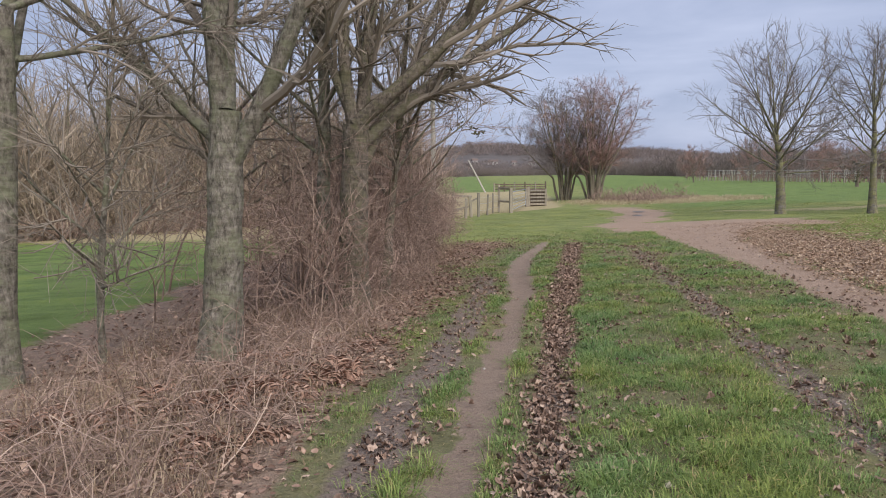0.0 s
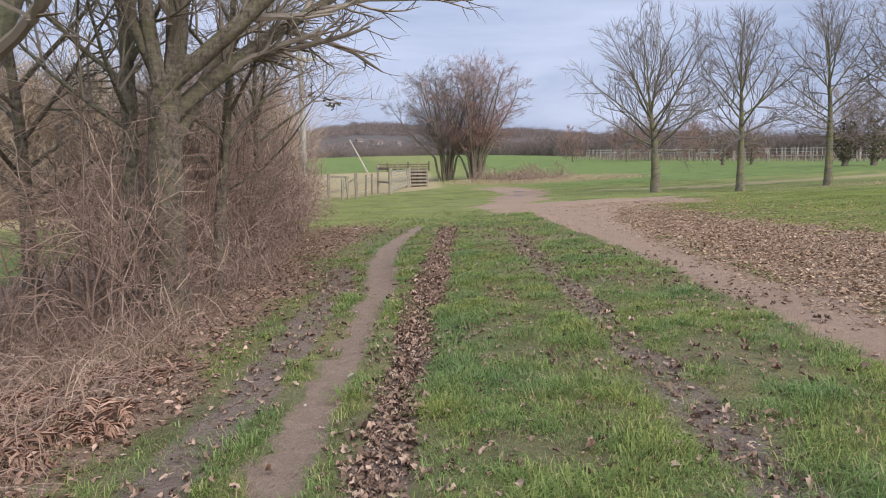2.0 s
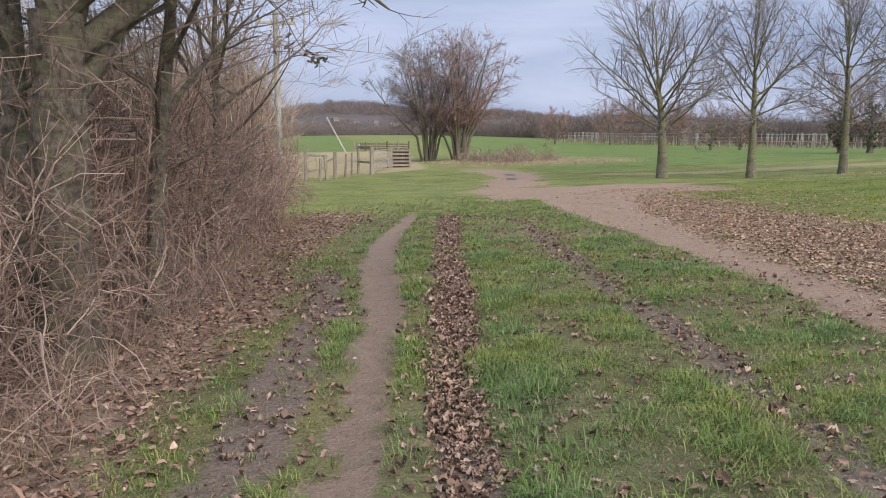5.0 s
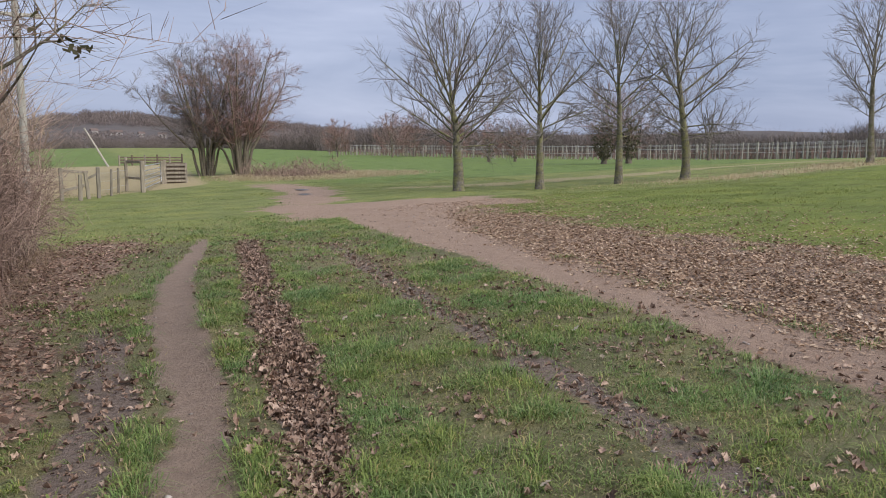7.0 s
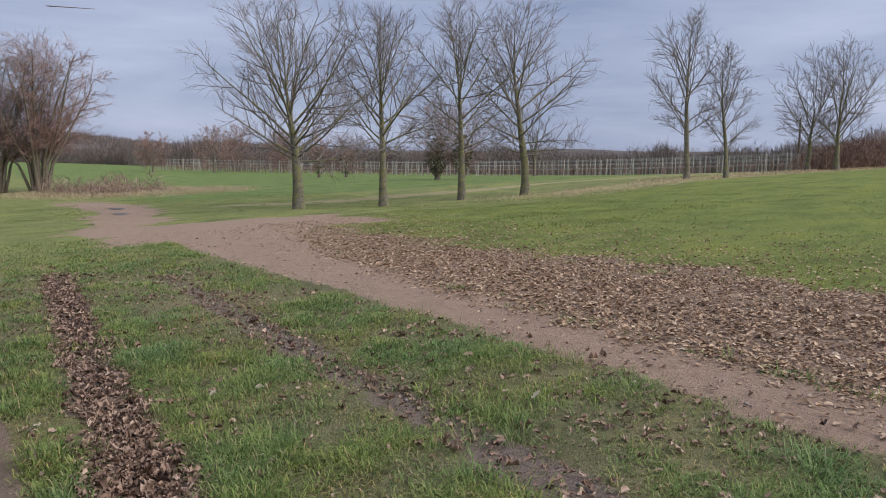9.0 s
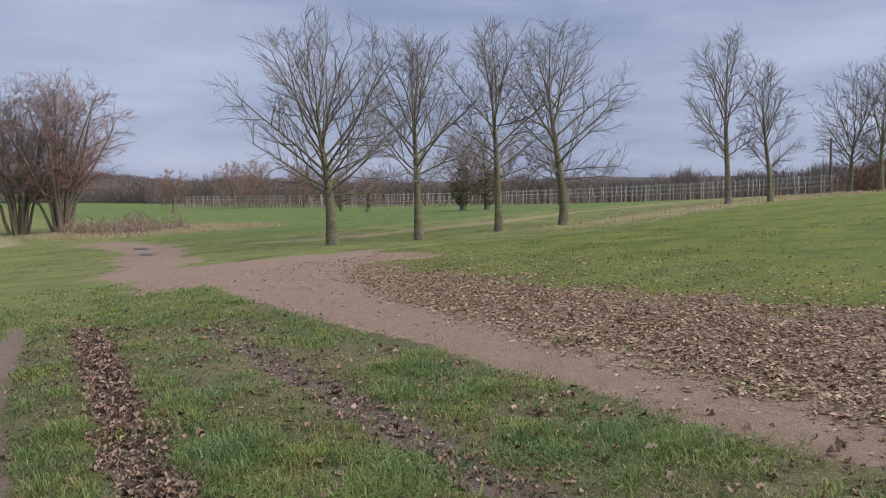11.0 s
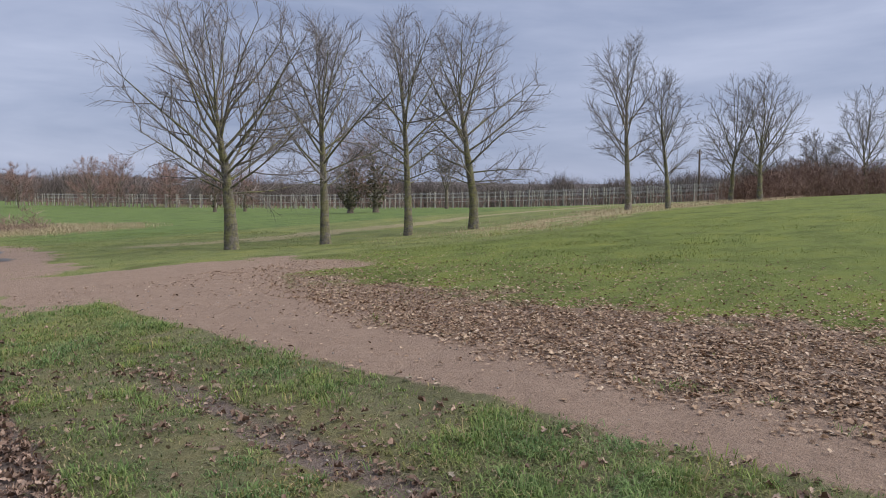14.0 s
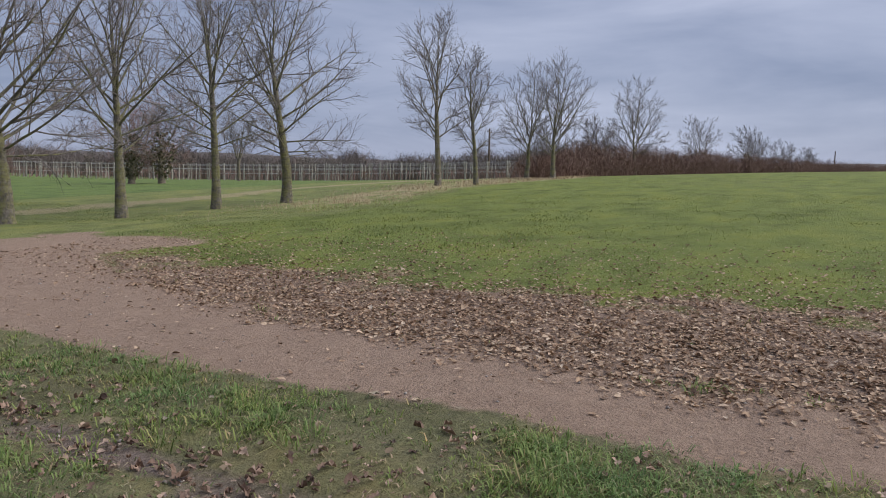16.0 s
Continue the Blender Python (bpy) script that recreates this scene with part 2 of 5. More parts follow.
def zones(x, y):
    """Cover of the ground at points: a dict of weights 0 to 1."""
    w1 = (fbm(x * 1.3, y * 1.3, 3) - 0.5)
    w2 = (fbm(x * 5, y * 5, 7) - 0.5)
    e = 0.35 * w1 + 0.22 * w2
    end = 1 - smooth(19.5, 25, y + 2.5 * w1)
    z = {}
    fp = np.abs(x - foot(y) + 0.45 * e)
    z["path"] = (1 - smooth(-0.07, 0.09, fp - foot_half(y) - 0.16 * w1 - 0.14 * w2)) * (1 - smooth(20.5, 24, y)) * smooth(-40, 3, y + 60)
    strip = np.abs(x - foot(y) + 0.4 + foot_half(y) + 0.6 * e)
    z["strip"] = (1 - smooth(0.1, 0.3, strip)) * (1 - smooth(13, 16.5, y + 4 * w1)) * 0.85
    rl = np.abs(x - rut_left(y) + 0.45 * e)
    z["rutl"] = (1 - smooth(0.1, 0.23, rl - 0.05 * smooth(8, 11, y) - 0.16 * w2)) * (1 - smooth(19, 22.5, y + 2 * w1))
    rr = np.abs(x - rut_right(y) + 0.7 * e)
    z["rutr"] = (1 - smooth(0.08, 0.3, rr - 0.1 * w2)) * (1 - smooth(17, 21, y + 4 * w1)) * (0.55 + 0.45 * smooth(-0.25, 0.15, w1))
    lane = smooth(-0.18, 0.22, x - dirt_left(y) + 0.9 * e) * (1 - smooth(-0.2, 0.6, x - dirt_right(y) + 1.3 * e)) * (1 - smooth(26.5, 28.5, y))
    blob = smooth(24.0 + 0.25 * (x - 5.6), 25.2 + 0.25 * (x - 5.6), y + 2 * w1 + np.maximum(0, x - 7) * 0.3) * (1 - smooth(-0.9, 0.5, y - 30.8 + 0.35 * np.maximum(0, x - 7.5) + 2.2 * w1)) * smooth(5.2, 6.6, x + 2 * w1) * (1 - smooth(12.5, 14.5, x + 2 * w1))
    trk = (1 - smooth(0.7, 2.0, np.abs(x - 8.5 - 0.16 * (y - 30) + 2 * w1 - 0.6 * np.sin(y * 0.35)))) * smooth(29, 31, y) * (1 - smooth(44, 56, y)) * 0.75
    z["lane"] = np.maximum(np.maximum(lane, blob), trk)
    field_r = smooth(7.6, 10.4, x + 2.4 * w1) * (1 - smooth(-1.6, 0.4, y - verge_line(x) + 2.0 * w1))
    z["leaf"] = smooth(-0.5, 0.45, x - dirt_right(y) + 1.3 * e) * (1 - smooth(-1.1, 1.5, x - 9.3 - 0.09 * (y - 12) + 2.6 * w1 + 0.8 * w2)) * (1 - smooth(22, 28, y + 4 * w1))
    z["crop"] = field_r
    far_field = smooth(41.5, 44, y - 0.03 * x + 1.5 * w1) * smooth(9, 18, x - 0.1 * (y - 40) + 3 * w1) * (1 - smooth(0, 4, y - 296))
    left_field = (1 - smooth(-5.6, -4.0, x + 1.5 * w1 + 0.05 * np.maximum(0, y - 9))) * (1 - smooth(33, 37, y + 0.4 * x + 9 + 3 * w1)) * smooth(-60, 0, y + 60)
    far_left = smooth(98, 103, y) * (1 - smooth(0, 18, x)) * (1 - smooth(285, 300, y))
    z["lush"] = np.maximum(np.maximum(left_field, far_field), far_left)
    z["crop"] = np.maximum(np.maximum(z["crop"], far_field), np.maximum(left_field, far_left))
    litter = (1 - smooth(-1.35, -0.75, x - foot(y) + 1.2 * e)) * smooth(-5.4, -4.2, x + 1.5 * w1) * (1 - smooth(21, 24.5, y + 3 * w1))
    z["litter"] = litter
    straw = smooth(34, 38, y + 0.4 * x + 9 + 3 * w1) * (1 - smooth(-3, 0, x)) * (1 - far_left)
    paddock = smooth(43, 46, y - 1.2 * np.maximum(0, x - 2)) * (1 - smooth(6, 9, x - 0.1 * (y - 44))) * (1 - smooth(96, 101, y)) * smooth(-30, -24, x)
    vg = smooth(-1.0, 0.6, y - verge_line(x) + 1.6 * w1) * smooth(16, 30, x) * (1 - smooth(32, 36, y + 3 * w1)) * (0.35 + 0.4 * smooth(-0.1, 0.15, w1))
    tr2 = (1 - smooth(0.5, 1.4, np.abs(y - 37.6 - 0.05 * (x - 16) + w1))) * smooth(11, 15, x) * 0.6
    z["dry"] = np.clip(np.maximum(np.maximum(straw, paddock), np.maximum(vg, tr2)), 0, 1)
    z["meadow"] = smooth(18.5, 24, y + 3 * w1) * (1 - z["crop"])
    z["wood"] = smooth(350, 420, np.hypot(x, y))
    return z, w1, w2


def ground_height(x, y):
    h = land(x, y)
    ex = 1 - smooth(19, 24, y)
    h = h - 0.05 * np.exp(-(((x - rut_left(y)) / 0.2) ** 2)) * ex
    h = h - 0.035 * np.exp(-(((x - rut_right(y)) / 0.26) ** 2)) * ex
    h = h - 0.03 * np.exp(-(((x - foot(y)) / 0.2) ** 2)) * ex
    near = np.exp(-((np.hypot(x - 4, y - 14) / 30) ** 2))
    h = h + near * (0.05 * (fbm(x * 0.9, y * 0.9, 11) - 0.5) + 0.03 * (fbm(x * 4, y * 4, 13) - 0.5))
    return h


def graded(stops):
    """Coordinates with spacing by stretches: (start, step), ..., end."""
    out = []
    for (a, s), (b, _) in zip(stops, stops[1:]):
        out.append(np.linspace(a, b, max(1, round((b - a) / s)), endpoint=False))
    return np.concatenate(out + [[stops[-1][0]]])


def set_attr(me, name, values):
    at = me.attributes.new(name, "FLOAT", "POINT")
    at.data.foreach_set("value", np.ascontiguousarray(values, dtype=np.float32))


def mesh_from(name, verts, faces_flat, counts):
    """A mesh from numpy arrays: vertices, flat loop indices, loops in each face."""
    me = bpy.data.meshes.new(name)
    me.vertices.add(len(verts))
    me.vertices.foreach_set("co", np.ascontiguousarray(verts, dtype=np.float32).ravel())
    me.loops.add(len(faces_flat))
    me.loops.foreach_set("vertex_index", np.ascontiguousarray(faces_flat, dtype=np.int32))
    me.polygons.add(len(counts))
    starts = np.concatenate([[0], np.cumsum(counts)[:-1]])
    me.polygons.foreach_set("loop_start", starts.astype(np.int32))
    me.polygons.foreach_set("loop_total", np.asarray(counts, dtype=np.int32))
    me.update(calc_edges=True)
    me.validate()
    return me


def ground_material():
    m, ns, ls, b = mat("ground_cover", 0.92)

    def attr(n):
        a = ns.new("ShaderNodeAttribute")
        a.attribute_name = n
        return a.outputs["Fac"]

    def rough_mask(sock, lo=0.35, hi=0.65, amount=0.5):
        add = ns.new("ShaderNodeMath")
        add.operation = "MULTIPLY_ADD"
        ls.new(grain, add.inputs[0])
        add.inputs[1].default_value = amount
        sub = ns.new("ShaderNodeMath")
        sub.operation = "SUBTRACT"
        ls.new(sock, sub.inputs[0])
        sub.inputs[1].default_value = amount * 0.5
        ls.new(sub.outputs[0], add.inputs[2])
        r = ramp(ns, [(lo, (0, 0, 0)), (hi, (1, 1, 1))])
        ls.new(add.outputs[0], r.inputs["Fac"])
        return r.outputs["Color"]

    grain = noise_node(ns, ls, 9.0, 8, 0.7)
    fine = noise_node(ns, ls, 38.0, 6, 0.65)
    mid = noise_node(ns, ls, 1.4, 5, 0.6)
    broad = noise_node(ns, ls, 0.16, 4, 0.55)

    def two(a, c, fac):
        r = ramp(ns, [(0.28, a), (0.72, c)])
        ls.new(fac, r.inputs["Fac"])
        return r.outputs["Color"]

    rough = mix_col(ns, ls, mid, two((0.1, 0.115, 0.05), (0.235, 0.255, 0.105), grain), two((0.13, 0.115, 0.07), (0.3, 0.26, 0.165), fine))
    crop = mix_col(ns, ls, mid, two((0.1, 0.148, 0.027), (0.2, 0.255, 0.055), grain), two((0.135, 0.165, 0.042), (0.235, 0.265, 0.078), fine))
    dirt = mix_col(ns, ls, mid, two((0.29, 0.205, 0.15), (0.5, 0.37, 0.275), grain), two((0.19, 0.133, 0.098), (0.42, 0.305, 0.228), fine))
    path = mix_col(ns, ls, mid, two((0.23, 0.17, 0.13), (0.4, 0.305, 0.238), grain), two((0.165, 0.121, 0.092), (0.34, 0.26, 0.205), fine))
    mud = mix_col(ns, ls, grain, two((0.1, 0.078, 0.064), (0.25, 0.195, 0.162), fine), two((0.17, 0.13, 0.107), (0.37, 0.295, 0.248), fine))
    leaf = mix_col(ns, ls, mid, two((0.19, 0.13, 0.095), (0.38, 0.28, 0.21), grain), two((0.22, 0.155, 0.115), (0.42, 0.315, 0.24), fine))
    dry = mix_col(ns, ls, mid, two((0.28, 0.23, 0.12), (0.52, 0.44, 0.27), grain), two((0.25, 0.21, 0.11), (0.45, 0.38, 0.22), fine))
    meadow = mix_col(ns, ls, mid, two((0.112, 0.165, 0.045), (0.25, 0.31, 0.09), grain), two((0.155, 0.165, 0.065), (0.32, 0.32, 0.13), fine))
    c = mix_col(ns, ls, rough_mask(attr("meadow")), rough, meadow)
    c = mix_col(ns, ls, rough_mask(attr("crop"), 0.25, 0.75, 0.8), c, crop)
    lush = mix_col(ns, ls, mid, two((0.09, 0.148, 0.04), (0.18, 0.258, 0.075), grain), two((0.115, 0.17, 0.048), (0.2, 0.268, 0.085), fine))
    c = mix_col(ns, ls, rough_mask(attr("lush"), 0.25, 0.75, 0.8), c, lush)
    drift = noise_node(ns, ls, 0.55, 7, 0.65, None, (1, 1.6, 1))
    tone = ramp(ns, [(0.34, (0.66, 0.66, 0.6)), (0.5, (1, 1, 1)), (0.68, (1.28, 1.16, 0.98))])
    ls.new(drift, tone.inputs["Fac"])
    c = mix_col(ns, ls, 1.0, c, tone.outputs["Color"], "MULTIPLY")
    bald = ramp(ns, [(0.56, (0, 0, 0)), (0.74, (0.3, 0.3, 0.3))])
    ls.new(broad, bald.inputs["Fac"])
    c = mix_col(ns, ls, bald.outputs["Color"], c, rough)
    c = mix_col(ns, ls, rough_mask(attr("dry")), c, dry)
    c = mix_col(ns, ls, rough_mask(attr("litter")), c, leaf)
    c = mix_col(ns, ls, rough_mask(attr("leaf")), c, leaf)
    c = mix_col(ns, ls, rough_mask(attr("lane")), c, dirt)
    c = mix_col(ns, ls, rough_mask(attr("mud")), c, mud)
    c = mix_col(ns, ls, rough_mask(attr("path")), c, path)
    wood = noise_node(ns, ls, 0.05, 6, 0.7)
    c = mix_col(ns, ls, attr("wood"), c, two((0.075, 0.066, 0.062), (0.16, 0.142, 0.132), wood))
    ls.new(c, b.inputs["Base Color"])
    hsum = ns.new("ShaderNodeMath")
    hsum.operation = "ADD"
    ls.new(grain, hsum.inputs[0])
    ls.new(fine, hsum.inputs[1])
    bump(ns, ls, b, hsum.outputs[0], 0.9, 0.04)
    return m


def build_ground():
    gx = graded([(-1500, 150), (-300, 30), (-90, 6), (-24, 1.0), (-6, 0.22), (-2, 0.1), (7, 0.16), (11, 0.3), (20, 0.7), (50, 3), (110, 15), (400, 80), (1500, 1)])
    gy = graded([(-1500, 150), (-300, 40), (-60, 6), (-6, 0.6), (2, 0.1), (20, 0.25), (34, 0.6), (60, 3), (120, 12), (400, 60), (1500, 1)])
    X, Y = np.meshgrid(gx, gy)
    x, y = X.ravel(), Y.ravel()
    v = np.stack([x, y, ground_height(x, y)], 1)
    nx, ny = len(gx), len(gy)
    i = (np.arange(ny - 1)[:, None] * nx + np.arange(nx - 1)[None]).ravel()
    f = np.stack([i, i + 1, i + nx + 1, i + nx], 1)
    me = mesh_from("ground", v, f.ravel(), np.full(len(f), 4))
    z, _, _ = zones(x, y)
    set_attr(me, "path", z["path"])
    set_attr(me, "mud", np.clip(z["rutl"] + z["rutr"] + z["strip"], 0, 1))
    for k in ("lane", "leaf", "crop", "lush", "litter", "dry", "wood", "meadow"):
        set_attr(me, k, z[k])
    me.polygons.foreach_set("use_smooth", np.ones(len(f), dtype=bool))
    me.materials.append(ground_material())
    return tagged(new("ground", me), "grassy farm track with wheel ruts, dirt lane and green fields", "ground", kind="structure")


build_ground()

# ---- growing of bare trees ----


def unit(v):
    return v / np.maximum(np.linalg.norm(v, axis=-1, keepdims=True), 1e-9)


def tubes(batches):
    """Verts, flat loops and counts of tapered tubes. A batch: points (N,P,3), radii (N,P), sides."""
    V, F, C, base = [], [], [], 0
    for pts, rad, k in batches:
        n, p, _ = pts.shape
        if n == 0:
            continue
        tan = np.empty_like(pts)
        tan[:, 1:-1] = pts[:, 2:] - pts[:, :-2]
        tan[:, 0], tan[:, -1] = pts[:, 1] - pts[:, 0], pts[:, -1] - pts[:, -2]
        tan = unit(tan)
        ref = np.where(np.abs(tan[:, :1, 2:3]) > 0.85, np.array([1.0, 0, 0]), np.array([0, 0, 1.0]))
        s = unit(np.cross(tan, ref))
        q = np.cross(tan, s)
        ang = np.arange(k) * 2 * np.pi / k
        ring = pts[:, :, None] + rad[:, :, None, None] * (np.cos(ang)[:, None] * s[:, :, None] + np.sin(ang)[:, None] * q[:, :, None])
        V.append(ring.reshape(-1, 3))
        a = np.arange(n)[:, None, None] * (p * k) + np.arange(p - 1)[None, :, None] * k + np.arange(k)[None, None]
        nx = np.arange(n)[:, None, None] * (p * k) + np.arange(p - 1)[None, :, None] * k + (np.arange(k) + 1)[None, None] % k
        quad = np.stack([a, nx, nx + k, a + k], -1).reshape(-1, 4) + base
        F.append(quad.ravel())
        C.append(np.full(len(quad), 4))
        base += n * p * k
    return np.concatenate(V), np.concatenate(F), np.concatenate(C)


def stems(rng, start, direc, length, npts, wander, up, droop=0.0):
    """Polylines that wander and bend upwards. start, direc (N,3); length (N,)."""
    n = len(start)
    pts = np.empty((n, npts, 3))
    pts[:, 0] = start
    d = unit(direc)
    step = (length / (npts - 1))[:, None]
    for k in range(1, npts):
        d = unit(d + rng.normal(0, wander, (n, 3)) + np.array([0, 0, up - droop * k / npts]))
        pts[:, k] = pts[:, k - 1] + d * step
    return pts


def sprout(rng, pts, rad, per, t0, t1, angle, ratio, npts, wander, up, thick, tip, lmin=0.05, taper_len=0.6, droop=0.0):
    """Side shoots of a batch of stems."""
    n, p, _ = pts.shape
    seg_len = np.linalg.norm(np.diff(pts, axis=1), axis=2).sum(1)
    idx = np.repeat(np.arange(n), per)
    t = t0 + (t1 - t0) * ((np.tile(np.arange(per), n) + rng.random(n * per)) / per)
    u = np.clip(t * (p - 1), 0, p - 1.001)
    k = u.astype(int)
    fr = (u - k)[:, None]
    pos = pts[idx, k] * (1 - fr) + pts[idx, k + 1] * fr
    r = rad[idx, k] * (1 - fr[:, 0]) + rad[idx, k + 1] * fr[:, 0]
    tan = unit(pts[idx, k + 1] - pts[idx, k])
    side = unit(np.cross(tan, unit(rng.normal(0, 1, (n * per, 3)))))
    a = np.radians(angle) * (1 + rng.normal(0, 0.22, n * per))[:, None]
    d = tan * np.cos(a) + side * np.sin(a)
    ln = np.maximum(seg_len[idx] * ratio * (1 - taper_len * t) * rng.uniform(0.65, 1.25, n * per), lmin)
    q = stems(rng, pos, d, ln, npts, wander, up, droop)
    r0 = np.maximum(r * thick, tip)
    rr = r0[:, None] * np.linspace(1, 0.45, npts)[None]
    rr[:, -1] = np.minimum(rr[:, -1], np.maximum(tip * 0.7, rr[:, -1] * 0.5))
    return q, rr


def part(name, me, material, parent, label=""):
    """One mesh as a part under a thing."""
    me.materials.append(material)
    ob = new(name, me)
    ob.parent = parent
    if label:
        ob["label"] = label
    return ob


def tube_mesh(name, batches, smooth_it=True):
    v, f, c = tubes(batches)
    me = mesh_from(name, v, f, c)
    me.polygons.foreach_set("use_smooth", np.full(len(c), smooth_it, dtype=bool))
    return me


def thing(name, x, y, z, label, category, group=""):
    ob = new(name)
    ob.location = (x, y, z)
    ob.empty_display_size = 0.2
    return tagged(ob, label, category, group)


def ground_z(x, y):
    return float(ground_height(np.array([x]), np.array([y]))[0])


def hedge_front(y):
    return -1.0 + 0.085 * (y - 9) + 0.12 * smooth(15, 18, y)


# ---- trees of the row beside the field ----


def inside(pts, a, zc, b, slack=1.04):
    """Shrink stems whose tips leave the crown's ellipsoid."""
    base = pts[:, :1]
    for _ in range(3):
        t = pts[:, -1]
        q = np.sqrt((t[:, 0] ** 2 + t[:, 1] ** 2) / a**2 + ((t[:, 2] - zc) / b) ** 2)
        k = np.where(q > slack, np.clip(slack / np.maximum(q, 1e-6), 0.45, 1) ** 1.6, 1.0)
        pts = base + (pts - base) * k[:, None, None]
    return pts


def dome_tree(seed, H, fork, low, a, r0, limbs, fine=1.0, lean=(0, 0), lead=0.84, flat=22, tip=0.0052):
    """A bare tree whose limbs fill a domed crown from low to H, a metres in radius."""
    rng = np.random.default_rng(seed)
    hl = H * lead
    tr = stems(rng, np.array([[0, 0, -0.15]]), np.array([[lean[0], lean[1], 1.0]]), np.array([hl]), 16, 0.035, 0.06)
    s = np.linspace(0, 1, 16)
    rad = (r0 * (1 - s) ** 0.85 + 0.012)[None]
    rad[:, 0] *= 1.35
    rad[:, 1] *= 1.08
    a, H = a * 0.99, H * 1.01
    zc, b = (H + low) / 2, (H - low) / 2
    f = (np.arange(limbs) + 0.5) / limbs
    t = fork / hl + (0.97 - fork / hl) * f**1.4
    az = np.arange(limbs) * 2.39996 + rng.normal(0, 0.35, limbs)
    el = np.radians(flat + (80 - flat) * f**1.1 + rng.normal(0, 6, limbs))
    d = np.stack([np.cos(az) * np.cos(el), np.sin(az) * np.cos(el), np.sin(el)], 1)
    u = np.clip(t * 15, 0, 14.99)
    k = u.astype(int)
    fr = (u - k)[:, None]
    start = tr[0, k] * (1 - fr) + tr[0, k + 1] * fr
    A = (d[:, 0] ** 2 + d[:, 1] ** 2) / a**2 + d[:, 2] ** 2 / b**2
    B = (start[:, 0] * d[:, 0] + start[:, 1] * d[:, 1]) / a**2 + (start[:, 2] - zc) * d[:, 2] / b**2
    C = (start[:, 0] ** 2 + start[:, 1] ** 2) / a**2 + ((start[:, 2] - zc) / b) ** 2 - 1
    ln = (-B + np.sqrt(np.maximum(B * B - A * C, 0.02))) / A
    la = inside(stems(rng, start, d, np.clip(ln, 0.6, 9) * rng.uniform(0.92, 1.02, limbs), 10, 0.05, 0.02), a, zc, b)
    r_at = rad[0, k] * (1 - fr[:, 0]) + rad[0, k + 1] * fr[:, 0]
    lr = np.minimum(r_at * 0.6, 0.011 + 0.0082 * ln)[:, None] * ((1 - np.linspace(0, 1, 10)) ** 0.8 * 0.9 + 0.1)[None]
    ba, br = sprout(rng, la, lr, 9, 0.14, 0.98, 46, 0.52, 6, 0.06, 0.03, 0.66, 0.0105, 0.4)
    ba = inside(ba, a, zc, b, 1.06)
    ca, cr = sprout(rng, ba, br, round(6 * fine), 0.1, 1.0, 34, 0.6, 3, 0.05, 0.09, 0.6, tip * 1.25, 0.4)
    ca = inside(ca, a, zc, b, 1.16)
    da, dr = sprout(rng, ca, cr, max(2, round(3 * fine) - 1), 0.15, 1.0, 28, 0.8, 2, 0.05, 0.14, 0.75, tip, 0.35)
    da = inside(da, a, zc, b, 1.3)
    return tr, rad, la, lr, [(ba, br, 4), (ca, cr, 3), (da, dr, 3)]


def fork_tree(seed, H, fork, dirs, lens, r0, fine=1.0, up=0.07, wander=0.07, subs=10, thick=0.42, lean=0.0, tip=0.0055):
    """Meshes of a bare tree whose trunk divides into limbs of given directions."""
    rng = np.random.default_rng(seed)
    tr = stems(rng, np.array([[0, 0, -0.2]]), np.array([[lean, 0, 1]]), np.array([fork + 0.25]), 9, 0.03, 0.05)
    s = np.linspace(0, 1, 9)
    rad = (r0 * (1 - 0.22 * s))[None]
    rad[:, 0] *= 1.4
    rad[:, 1] *= 1.12
    n = len(dirs)
    k = 8 - np.arange(n) % 3
    start = tr[0, k] + rng.normal(0, 0.02, (n, 3))
    la = stems(rng, start, np.array(dirs, float), np.array(lens, float), 12, wander, up)
    lr = (r0 * thick) * (np.array(lens) / max(lens))[:, None] ** 0.7 * ((1 - np.linspace(0, 1, 12)) ** 0.75 + 0.05)[None]
    ba, br = sprout(rng, la, lr, subs, 0.15, 0.98, 40, 0.46, 7, 0.1, up, 0.55, 0.01, 0.4)
    ca, cr = sprout(rng, ba, br, round(8 * fine), 0.12, 1.0, 38, 0.52, 5, 0.1, up, 0.6, tip * 1.25, 0.35)
    da, dr = sprout(rng, ca, cr, round(5 * fine), 0.15, 1.0, 36, 0.58, 3, 0.1, up, 0.75, tip, 0.22)
    return tr, rad, la, lr, [(ba, br, 6), (ca, cr, 4), (da, dr, 3)]


def clear_of_track(pts, x, y):
    """Which stems, of a tree at x, y, keep out of the way along the track."""
    px, py, pz = pts[..., 0] + x, pts[..., 1] + y, pts[..., 2] + ground_z(x, y)
    low = (px > hedge_front(py) + 0.3) & (px < 6) & (pz < land(px, py) + 2.75) & (py > -2) & (py < 26)
    return ~low.any(axis=1)


